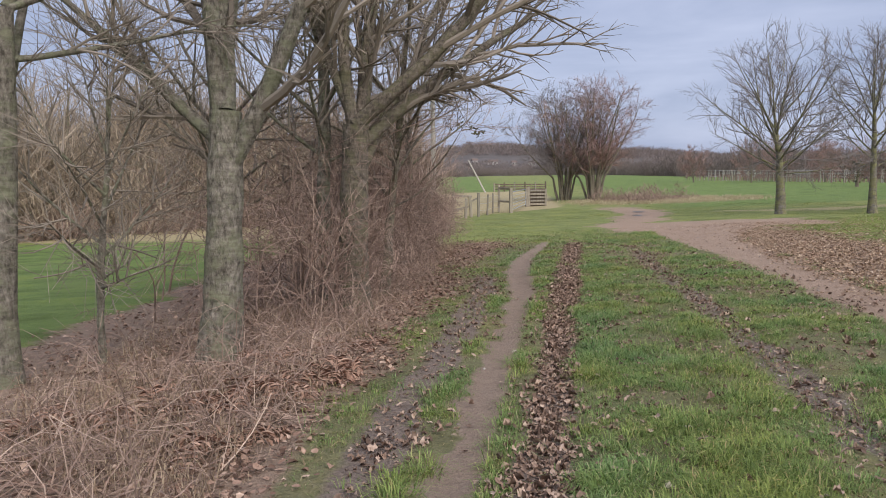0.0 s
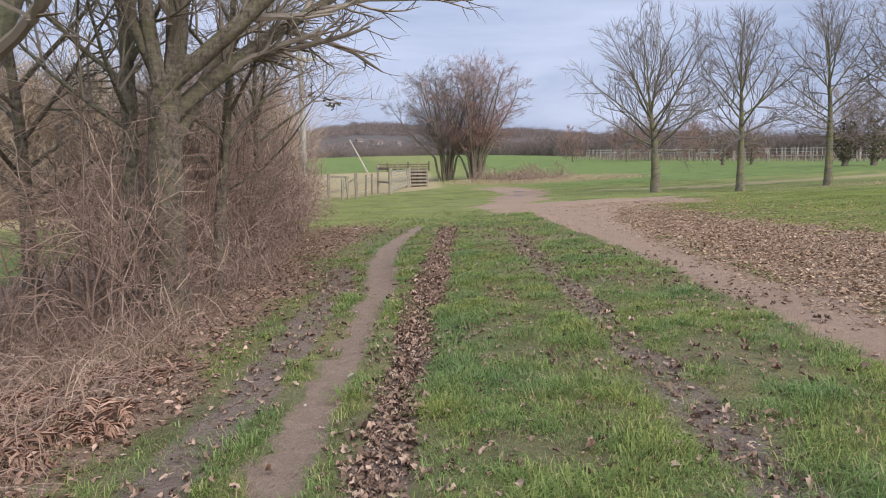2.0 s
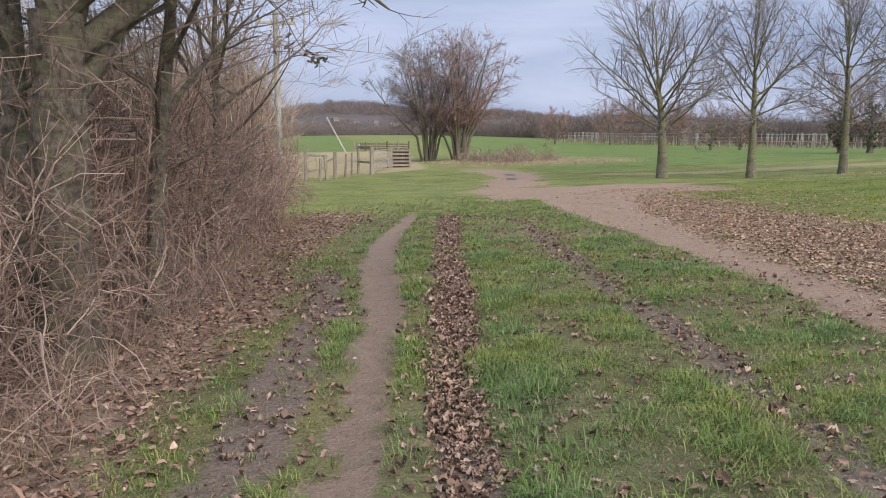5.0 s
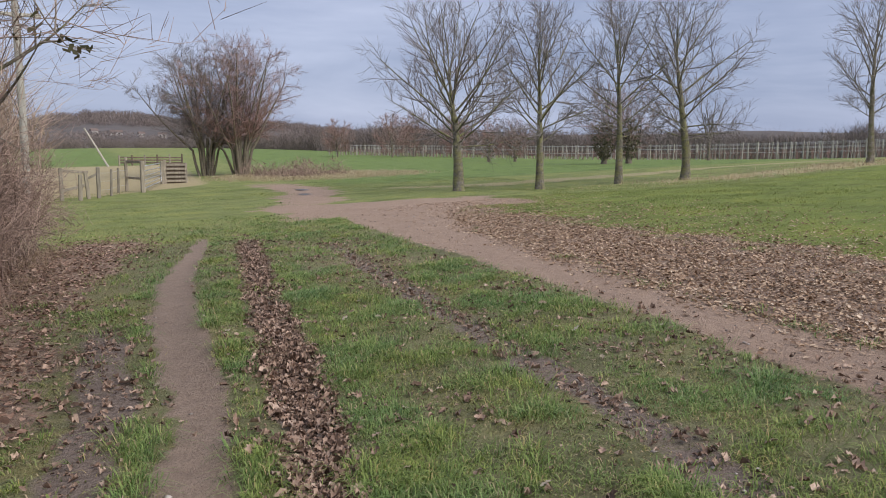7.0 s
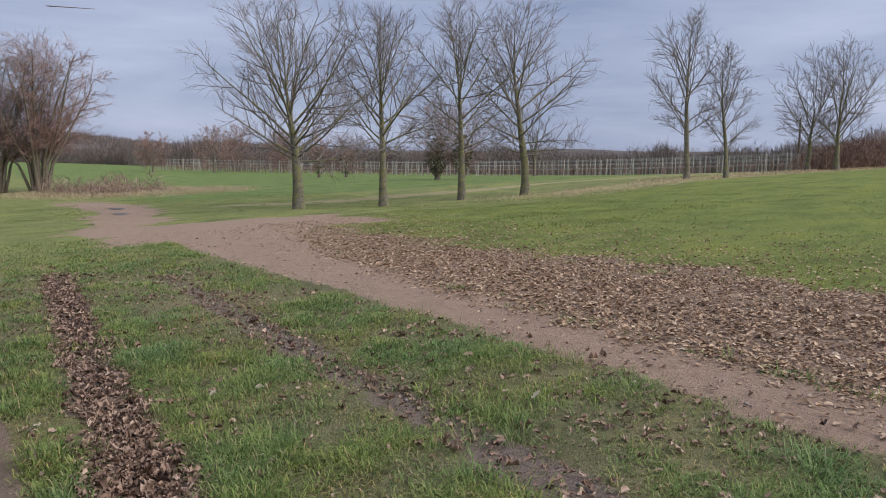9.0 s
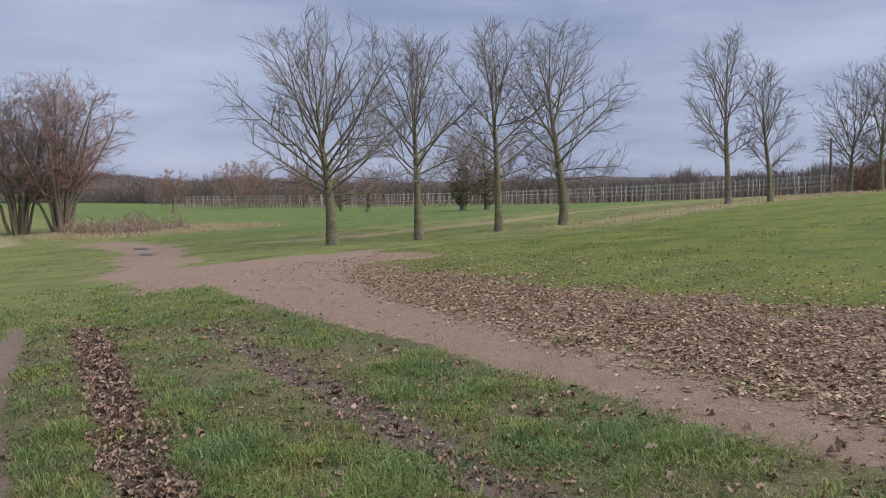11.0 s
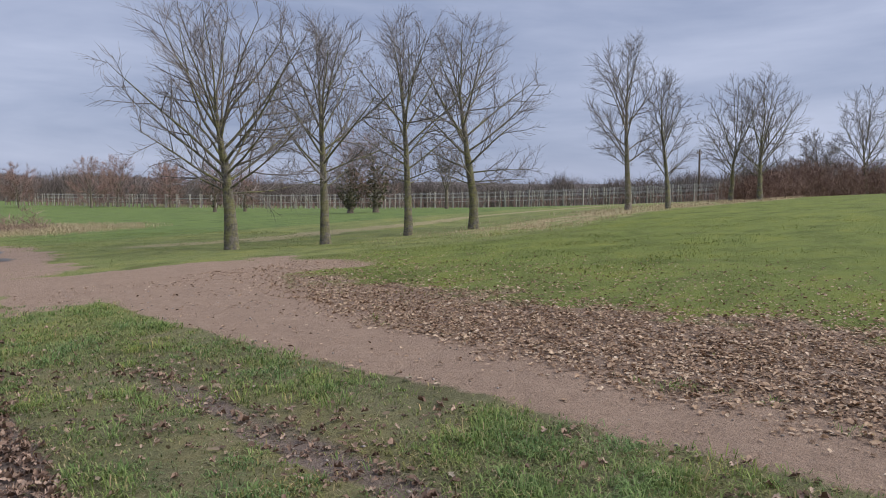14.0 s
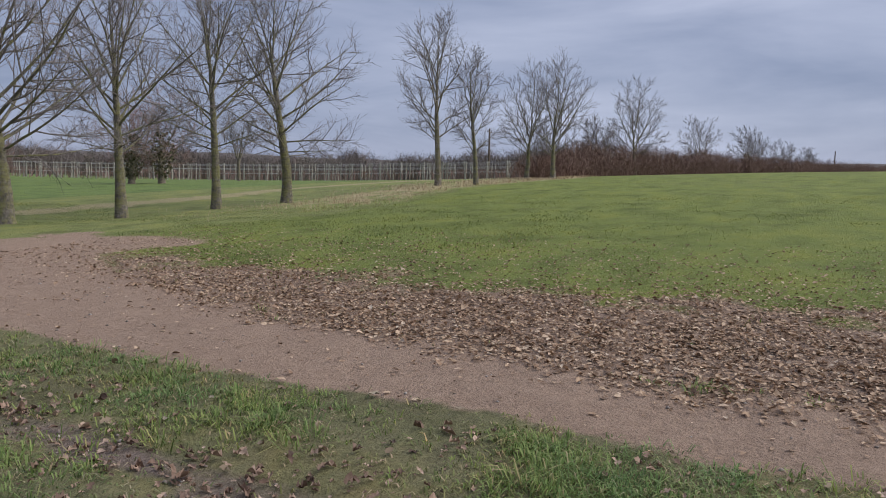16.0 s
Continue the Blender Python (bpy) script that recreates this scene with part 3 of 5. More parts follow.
def tree_thing(name, x, y, made, bark, twig, label, group="", sides=12):
    tr, rad, la, lr, crown = made
    if sides >= 12:
        n, p, _ = tr.shape
        q = np.linspace(0, p - 1, 4 * p)
        tr = np.stack([[np.interp(q, np.arange(p), tr[0, :, c]) for c in range(3)]], 0).transpose(0, 2, 1)
        rad = np.interp(q, np.arange(p), rad[0])[None] * (1 + 0.09 * (vnoise(q * 1.7, q * 0 + x, 3) - 0.5))
    if x < 3 and y < 25:
        keep = [clear_of_track(p, x, y) for p, _, _ in crown]
        for k in range(1, len(keep)):
            keep[k] &= keep[k - 1][np.arange(len(keep[k])) * len(keep[k - 1]) // len(keep[k])]
        crown = [(p[k], r[k], n) for (p, r, n), k in zip(crown, keep)]
    ob = thing(name, x, y, ground_z(x, y), label, "tree", group)
    tm = tube_mesh("trunk", [(tr, rad, sides)])
    if sides >= 12:
        for v in tm.vertices:
            v.co.xy += Vector((noise.noise(v.co * 4.0), noise.noise(v.co * 4.0 + Vector((9, 0, 0))))) * 0.022
    part("trunk", tm, bark, ob)
    for i in range(len(la)):
        part("limb", tube_mesh("limb", [(la[i : i + 1], lr[i : i + 1], 7)]), bark, ob)
    part("crown", tube_mesh("crown", crown, False), twig, ob, "bare twigs")
    return ob


ROW = "row of trees along the field edge"
tree_thing("row_tree", 14.87, 32.96, dome_tree(11, 7.8, 1.9, 1.35, 3.85, 0.225, 24, 1.0, lead=0.66, flat=10), M_BARK_ROW, M_TWIG_ROW, "broad bare tree with mossy trunk forking low beside the field", ROW)
tree_thing("row_tree", 19.33, 33.66, dome_tree(12, 8.0, 2.2, 1.75, 3.1, 0.184, 22, 1.0, lead=0.78, flat=14), M_BARK_ROW, M_TWIG_ROW, "slim bare tree with upright branches on the grass verge", ROW)
tree_thing("row_tree", 23.73, 33.64, dome_tree(23, 8.7, 2.25, 1.8, 3.1, 0.178, 22, 1.0, (0.05, 0), lead=0.78, flat=14), M_BARK_ROW, M_TWIG_ROW, "slightly leaning bare tree on the grass verge", ROW)
tree_thing("row_tree", 27.45, 33.15, dome_tree(14, 8.95, 2.05, 1.4, 3.9, 0.215, 24, 1.0, lead=0.8, flat=0), M_BARK_ROW, M_TWIG_ROW, "bare tree with wide spreading branches on the verge", ROW)
tree_thing("row_tree", 39.22, 31.57, dome_tree(15, 9.2, 2.4, 2.4, 2.7, 0.16, 18, 0.9, flat=26, tip=0.0055), M_BARK_PALE, M_TWIG_ROW, "tall pale-barked bare tree in dry grass", ROW)
tree_thing("row_tree", 40.2, 29.7, dome_tree(16, 7.2, 1.6, 1.8, 1.5, 0.13, 14, 0.9, flat=40, tip=0.0055), M_BARK_ROW, M_TWIG_ROW, "narrow bare tree in dry grass", ROW)
tree_thing("row_tree", 53.4, 31.0, dome_tree(17, 8.0, 1.8, 1.8, 2.7, 0.18, 16, 0.9, lead=0.55, flat=30, tip=0.0065), M_BARK_ROW, M_TWIG_ROW, "rounded bare tree at the end of the row", ROW)
tree_thing("row_tree", 53.2, 29.0, dome_tree(18, 8.5, 1.6, 1.8, 3.0, 0.2, 17, 0.9, lead=0.55, flat=28, tip=0.0065), M_BARK_ROW, M_TWIG_ROW, "rounded bare tree beside the brown hedge", ROW)

# lone trees along the hedge on the rise
for lx, ly, lh, seed in ((78.6, 27.6, 9.4, 31), (111.2, 24.6, 8.4, 32), (119.6, 19.0, 7.2, 33), (136.7, 14.0, 5.8, 34), (151.6, 9.6, 5.2, 35), (70.0, 29.6, 5.4, 36), (128, 17.5, 6.4, 37)):
    sp = dome_tree(seed, lh, lh * 0.2, lh * 0.22, lh * 0.36, 0.02 * lh, 17, 0.85, lead=0.5, flat=20, tip=0.01)
    tree_thing("hedgerow_tree", lx, ly, sp, M_BARK_ROW, M_TWIG_ROW, "distant bare tree rising from the brown hedge", "trees in the far hedge", 8)

# ---- pollard clump by the gate ----


def pollard(seed, x, y, H, a, twig, label, n=18):
    """A clump of stems fanning from one stool into a round dome of fine twigs."""
    rng = np.random.default_rng(seed)
    low = 2.5
    zc, b = (H + low) / 2, (H - low) / 2
    f = (np.arange(n) + 0.5) / n
    az = np.arange(n) * 2.39996 + rng.normal(0, 0.3, n)
    out = 0.12 + 0.4 * f
    start = np.stack([np.cos(az) * out, np.sin(az) * out * 0.7, np.full(n, -0.2)], 1)
    tilt = np.radians(3 + 38 * f**1.1 + rng.normal(0, 3, n))
    d = np.stack([np.cos(az) * np.sin(tilt), np.sin(az) * np.sin(tilt), np.cos(tilt)], 1)
    low_d = unit(d * np.array([0.35, 0.35, 1.0]))
    la = stems(rng, start, low_d, np.full(n, 2.2), 5, 0.03, 0.0)
    top = la[:, -1]
    A = (d[:, 0] ** 2 + d[:, 1] ** 2) / a**2 + d[:, 2] ** 2 / b**2
    B = (top[:, 0] * d[:, 0] + top[:, 1] * d[:, 1]) / a**2 + (top[:, 2] - zc) * d[:, 2] / b**2
    C = (top[:, 0] ** 2 + top[:, 1] ** 2) / a**2 + ((top[:, 2] - zc) / b) ** 2 - 1
    ln = (-B + np.sqrt(np.maximum(B * B - A * C, 0.05))) / A
    up = stems(rng, top, d, ln * 0.8, 10, 0.035, 0.012)
    la = np.concatenate([la[:, :-1], up], 1)
    m = la.shape[1]
    lr = rng.uniform(0.09, 0.16, n)[:, None] * ((1 - np.linspace(0, 1, m)) ** 0.85 * 0.93 + 0.07)[None]
    ba, br = sprout(rng, la, lr, 15, 0.33, 1.0, 54, 0.4, 5, 0.05, -0.02, 0.42, 0.012, 0.7, 0.6)
    ba = inside(ba, a, zc, b, 1.0)
    ca, cr = sprout(rng, ba, br, 7, 0.1, 1.0, 38, 0.5, 3, 0.06, 0.02, 0.6, 0.009, 0.5)
    ca = inside(ca, a, zc, b, 1.08)
    da, dr = sprout(rng, ca, cr, 4, 0.1, 1.0, 28, 0.7, 2, 0.06, 0.05, 0.75, 0.008, 0.5)
    da = inside(da, a, zc, b, 1.15)
    return tree_thing("pollard_tree", x, y, (la[:1], lr[:1], la[1:], lr[1:], [(ba, br, 4), (ca, cr, 3), (da, dr, 3)]), M_BARK_DARK, twig, label, "pollards beside the gate", 8)


pollard(41, 10.7, 66.5, 11.4, 4.9, M_TWIG_ROW, "broad many-stemmed pollard with dense grey-brown twigs by the gate")
pollard(42, 13.0, 65.0, 11.6, 4.8, M_TWIG_RED, "broad many-stemmed pollard with dense reddish twigs beside the track")

# ---- trees and thicket on the left bank ----
tree_thing("ash_tree", -2.3, 7.4, fork_tree(51, 8, 2.45, [(-0.22, 0.1, 1.2), (0.08, 0.1, 1.2), (0.5, 0.05, 1.0), (-0.1, 0.5, 1.1), (-0.75, 0.15, 0.8)], [4.6, 5.0, 4.8, 4.4, 3.0], 0.21, 0.9, 0.04, 0.065, 9, 0.5, 0.09, 0.0035), M_BARK_ASH, M_TWIG_ASH, "grey lichen-spotted ash tree standing in brambles", "trees on the bank", 16)
tree_thing("bank_tree", -1.75, 10.8, dome_tree(52, 8.2, 2.2, 1.8, 2.3, 0.12, 18, 0.85, (0.02, 0), flat=25, tip=0.0035), M_BARK_ASH, M_TWIG_ASH, "slender grey bare tree behind the thicket", "trees on the bank", 12)
tree_thing("field_maple", -1.25, 10.2, fork_tree(53, 8, 2.5, [(0.85, 0.0, 0.6), (0.25, 0.1, 1.1), (0.1, 0.3, 1.3), (-0.2, 0.2, 1.3), (0.8, 0.5, 0.75), (0.4, 0.7, 0.9), (-0.5, 0.3, 1.0)], [5.8, 4.6, 5.0, 4.8, 5.4, 5.0, 4.0], 0.22, 0.95, 0.004, 0.075, 11, 0.46, 0.0, 0.0035), M_BARK_DARK, M_TWIG_ASH, "many-stemmed bare tree with a limb arching over the track", "trees on the bank", 12)
tree_thing("bank_tree", -3.6, 12.6, dome_tree(54, 7.2, 1.5, 1.2, 2.4, 0.1, 18, 0.85, flat=20, tip=0.0035), M_BARK_DARK, M_TWIG_ASH, "thin bare tree in the thicket", "trees on the bank", 10)
tree_thing("bank_tree", -0.9, 15.4, dome_tree(55, 5.4, 1.2, 1.0, 1.9, 0.075, 18, 0.85, flat=10, tip=0.0035), M_BARK_DARK, M_TWIG_ASH, "small bare tree tangled in the thicket", "trees on the bank", 10)
tree_thing("bank_tree", -3.95, 6.55, fork_tree(56, 7, 3.3, [(0.5, 0.3, 0.9), (-0.5, 0.2, 1), (0.1, 0.5, 1.1), (0.8, 0.3, 0.45), (0.7, 0.5, 0.15)], [4.2, 4.2, 4.4, 3.0, 2.6], 0.13, 0.9, 0.0, thick=0.34, tip=0.0035), M_BARK_ASH, M_TWIG_ASH, "bare tree with spreading twigs at the field corner", "trees on the bank", 10)

tree_thing("bank_tree", -0.95, 11.5, dome_tree(57, 6.4, 1.5, 1.3, 1.7, 0.075, 14, 0.8, (0.06, 0), flat=25, tip=0.0035), M_BARK_DARK, M_TWIG_ASH, "thin leaning bare tree in the thicket", "trees on the bank", 10)
tree_thing("sapling", -3.5, 7.45, dome_tree(59, 3.4, 0.9, 0.7, 1.3, 0.035, 12, 0.7, (0.03, 0), flat=5, tip=0.003), M_BARK_ASH, M_TWIG_ASH, "thin pale sapling standing in the brambles", "trees on the bank", 12)


def thicket():
    rng = np.random.default_rng(61)
    n = 620
    y = rng.uniform(9.2, 22.3, n)
    x = hedge_front(y) - 0.25 - np.abs(rng.normal(0, 0.95, n))
    z = ground_height(x, y) - 0.03
    tall = np.clip(1.15 + 1.5 * smooth(8, 12, y) - 1.0 * smooth(17, 22.5, y) + 0.7 * (vnoise(y * 0.8, y * 0 + 3, 51) - 0.5), 0.8, 3) * rng.uniform(0.5, 1.05, n)
    d = np.stack([rng.normal(0.12, 0.3, n), rng.normal(0, 0.3, n), np.ones(n)], 1)
    a = stems(rng, np.stack([x, y, z], 1), d, tall * 1.35, 8, 0.16, 0.02, 0.42)
    r = (rng.uniform(0.006, 0.016, n)[:, None]) * (1 - 0.75 * np.linspace(0, 1, 8))[None]
    b, br = sprout(rng, a, r, 7, 0.2, 1.0, 48, 0.36, 5, 0.16, 0.0, 0.7, 0.0038, 0.2, 0.4, 0.1)
    c, cr = sprout(rng, b, br, 4, 0.15, 1.0, 45, 0.6, 2, 0.15, 0.0, 0.75, 0.003, 0.12, 0.4)
    ks = []
    for p, q, k in ((a, r, 4), (b, br, 3), (c, cr, 3)):
        edge = hedge_front(p[..., 1]) + 0.1 + 0.75 * vnoise(p[..., 1] * 0.9, p[..., 2] * 0.9, 52)
        ok = ~((p[..., 0] > edge).any(axis=1))
        ks.append((p[ok], q[ok], k))
    m = 85
    y = rng.uniform(12.4, 21.5, m)
    x = hedge_front(y) - 0.5 - np.abs(rng.normal(0, 1.2, m))
    a = stems(rng, np.stack([x, y, ground_height(x, y)], 1), np.stack([rng.normal(0.1, 0.22, m), rng.normal(0, 0.25, m), np.ones(m)], 1), rng.uniform(2.6, 4.9, m) * (1 - 0.5 * smooth(16, 21.5, y)), 10, 0.13, 0.0, 0.3)
    r = rng.uniform(0.012, 0.028, m)[:, None] * (1 - 0.8 * np.linspace(0, 1, 10))[None]
    b, br = sprout(rng, a, r, 12, 0.2, 1.0, 50, 0.32, 4, 0.14, 0.0, 0.6, 0.0045, 0.3, 0.4, 0.05)
    c, cr = sprout(rng, b, br, 7, 0.15, 1.0, 45, 0.55, 2, 0.14, 0.0, 0.75, 0.0035, 0.15, 0.4)
    for p, q, k in ((a, r, 5), (b, br, 3), (c, cr, 3)):
        ok = ~(((p[..., 0] > hedge_front(p[..., 1]) + 0.25) & (p[..., 2] < 2.4)).any(axis=1))
        ks.append((p[ok], q[ok], k))
    me = tube_mesh("thicket", ks, False)
    me.materials.append(M_BRAMBLE)
    tagged(new("thicket", me), "dense leafless brown thicket beside the track", "hedge", kind="stuff")


def brambles():
    rng = np.random.default_rng(62)
    n = 2000
    y = rng.uniform(2.6, 16, n)
    x = hedge_front(y) + 0.12 - np.abs(rng.normal(0, 1.0, n)) * (1.2 - 0.5 * smooth(8, 14, y))
    z = ground_height(x, y) - 0.02
    d = np.stack([rng.normal(0.15, 0.6, n), rng.normal(0, 0.6, n), np.full(n, 0.7)], 1)
    a = stems(rng, np.stack([x, y, z], 1), d, rng.uniform(0.35, 1.25, n), 7, 0.2, 0.0, 0.95)
    a[..., 2] = np.maximum(a[..., 2], ground_height(a[..., 0], a[..., 1]) + 0.01)
    r = rng.uniform(0.0025, 0.0055, n)[:, None] * (1 - 0.6 * np.linspace(0, 1, 7))[None]
    b, br = sprout(rng, a, r, 4, 0.2, 1.0, 55, 0.4, 4, 0.18, 0.0, 0.75, 0.002, 0.1, 0.3)
    ks = []
    for p, q, k in ((a, r, 4), (b, br, 3)):
        ok = ~((p[..., 0] > hedge_front(p[..., 1]) + 0.5).any(axis=1))
        ks.append((p[ok], q[ok], k))
    me = tube_mesh("brambles", [(p, q, 3) for p, q, _ in ks], False)
    me.materials.append(M_BRAMBLE)
    tagged(new("brambles", me), "low tangle of dead reddish-brown bramble stems", "brambles", kind="stuff")


def bracken(x, y, n, size, seed):
    """A collapsed clump of dead fern: each frond a drooping stalk with paired leaflets."""
    rng = np.random.default_rng(seed)
    bz = ground_z(x, y)
    f = thing("dead_bracken", x, y, bz, "collapsed clump of dead reddish-brown bracken fronds", "bracken", "dead bracken on the bank")
    V, F, C, base = [], [], [], 0
    for k in range(n):
        az = 2 * math.pi * (k + rng.random()) / n
        st = np.array([[rng.normal(0, 0.12), rng.normal(0, 0.12), 0.02]])
        d = np.array([[math.cos(az), math.sin(az), rng.uniform(0.5, 1.1)]])
        p = stems(rng, st, d, np.array([size * rng.uniform(0.7, 1.2)]), 15, 0.08, 0.0, 0.55)
        p[..., 2] = np.maximum(p[..., 2], ground_height(p[..., 0] + x, p[..., 1] + y) - bz + 0.03)
        tan = unit(np.gradient(p[0], axis=0))
        side = unit(np.cross(tan, np.array([0, 0, 1.0])))
        sv, sf, sc = tubes([(p, np.linspace(0.004, 0.0015, 15)[None], 3)])
        V.append(sv), F.append(sf + base), C.append(sc)
        base += len(sv)
        for j in range(3, 15):
            w = size * 0.3 * (1 - (j - 3) / 13) * rng.uniform(0.7, 1.2)
            for sg in (-1, 1):
                out = unit(side[j] * sg + tan[j] * 0.5 + rng.normal(0, 0.25, 3) + np.array([0, 0, -0.25]))
                wd = tan[j] * size * 0.022
                m = p[0, j] + out * w * 0.5 + np.array([0, 0, 0.02])
                V.append(np.array([p[0, j] - wd * 0.4, p[0, j] + wd * 0.4, m + wd, p[0, j] + out * w, m - wd]))
                F.append(np.array([0, 1, 2, 3, 4]) + base)
                C.append(np.array([5]))
                base += 5
    me = mesh_from("fronds", np.concatenate(V), np.concatenate(F), np.concatenate(C))
    tagged(part("fronds", me, M_BRACKEN, f), kind="stuff")


thicket()
brambles()
for bx, by, bn, bs, sd in ((-1.45, 5.9, 16, 0.6, 1), (-1.0, 6.5, 12, 0.5, 2), (-2.1, 5.5, 12, 0.55, 3), (-1.7, 6.9, 10, 0.5, 4), (-2.7, 5.2, 12, 0.5, 5), (-1.0, 7.8, 9, 0.45, 6), (-1.5, 4.6, 10, 0.5, 7)):
    bracken(bx, by, bn, bs, 620 + sd)

# ---- blades and leaves ----


def blades(rng, x, y, hgt, wid, lean, az=None):
    """Bent blades of grass standing at x, y."""
    n = len(x)
    z = ground_height(x, y) - 0.01
    a = rng.uniform(0, 2 * np.pi, n) if az is None else az
    sd = np.stack([-np.sin(a), np.cos(a), np.zeros(n)], 1) * (wid / 2)[:, None]
    fw = np.stack([np.cos(a), np.sin(a), np.zeros(n)], 1) * (hgt * lean)[:, None]
    p = np.stack([x, y, z], 1)
    upv = np.array([0, 0, 1.0])[None] * hgt[:, None]
    mid = p + fw * 0.35 + upv * 0.6
    tip = p + fw + upv * np.maximum(0.3, 1 - 0.5 * lean)[:, None]
    v = np.stack([p - sd, p + sd, mid + sd * 0.8, mid - sd * 0.8, tip], 1).reshape(-1, 3)
    i = np.arange(n)[:, None] * 5
    f = np.concatenate([i + np.array([0, 1, 2, 3]), i + np.array([3, 2, 4])], 1)
    return mesh_from("blades", v, f.ravel(), np.tile([4, 3], n))


def leaves(rng, x, y, size, lift, curl, lobed=False):
    """Curled dead leaves lying on the ground, with smooth or lobed margins."""
    n = len(x)
    z = ground_height(x, y) + 0.006 + lift
    a = rng.uniform(0, 2 * np.pi, n)
    side = [(-0.26, 0.3), (-0.1, 0.13), (0.1, 0.38), (0.24, 0.13), (0.42, 0.2)] if lobed else [(-0.2, 0.34), (0.2, 0.3)]
    out = np.array([(-0.5, 0.0)] + side + [(0.55, 0.0)] + [(p, -q) for p, q in side[::-1]])
    m, h = len(out), len(side) + 1
    rise = np.where(np.abs(out[:, 1]) > 0.01, 1.0, 0.15)
    out = out[None] * rng.uniform(0.75, 1.25, (n, m, 1)) * size[:, None, None]
    zz = rise[None] * (curl * size)[:, None] * rng.uniform(0.0 if lobed else 0.3, 1.5 if lobed else 1.3, (n, m))
    tx, ty = rng.normal(0, 0.3, n) * rng.random(n), rng.normal(0, 0.3, n) * rng.random(n)
    zz = zz + out[:, :, 0] * tx[:, None] + out[:, :, 1] * ty[:, None]
    zz = zz - zz.min(1, keepdims=True)
    ca, sa = np.cos(a)[:, None], np.sin(a)[:, None]
    v = np.stack([x[:, None] + out[:, :, 0] * ca - out[:, :, 1] * sa, y[:, None] + out[:, :, 0] * sa + out[:, :, 1] * ca, z[:, None] + zz], 2).reshape(-1, 3)
    i = np.arange(n)[:, None] * m
    f = np.concatenate([i + np.arange(h, -1, -1), i + np.array([0] + list(range(m - 1, h - 1, -1)))], 1)
    return mesh_from("leaves", v, f.ravel(), np.full(2 * n, h + 1))


def scatter(rng, n, x0, x1, y0, y1, keep):
    x, y = rng.uniform(x0, x1, n), rng.uniform(y0, y1, n)
    z, w1, w2 = zones(x, y)
    k = rng.random(n) < keep(x, y, z, w1, w2)
    return x[k], y[k]


def bare(z):
    return np.clip(1.25 * z["path"] + z["strip"] + 0.95 * z["rutl"] + 0.9 * z["rutr"] + 1.1 * z["lane"], 0, 1)


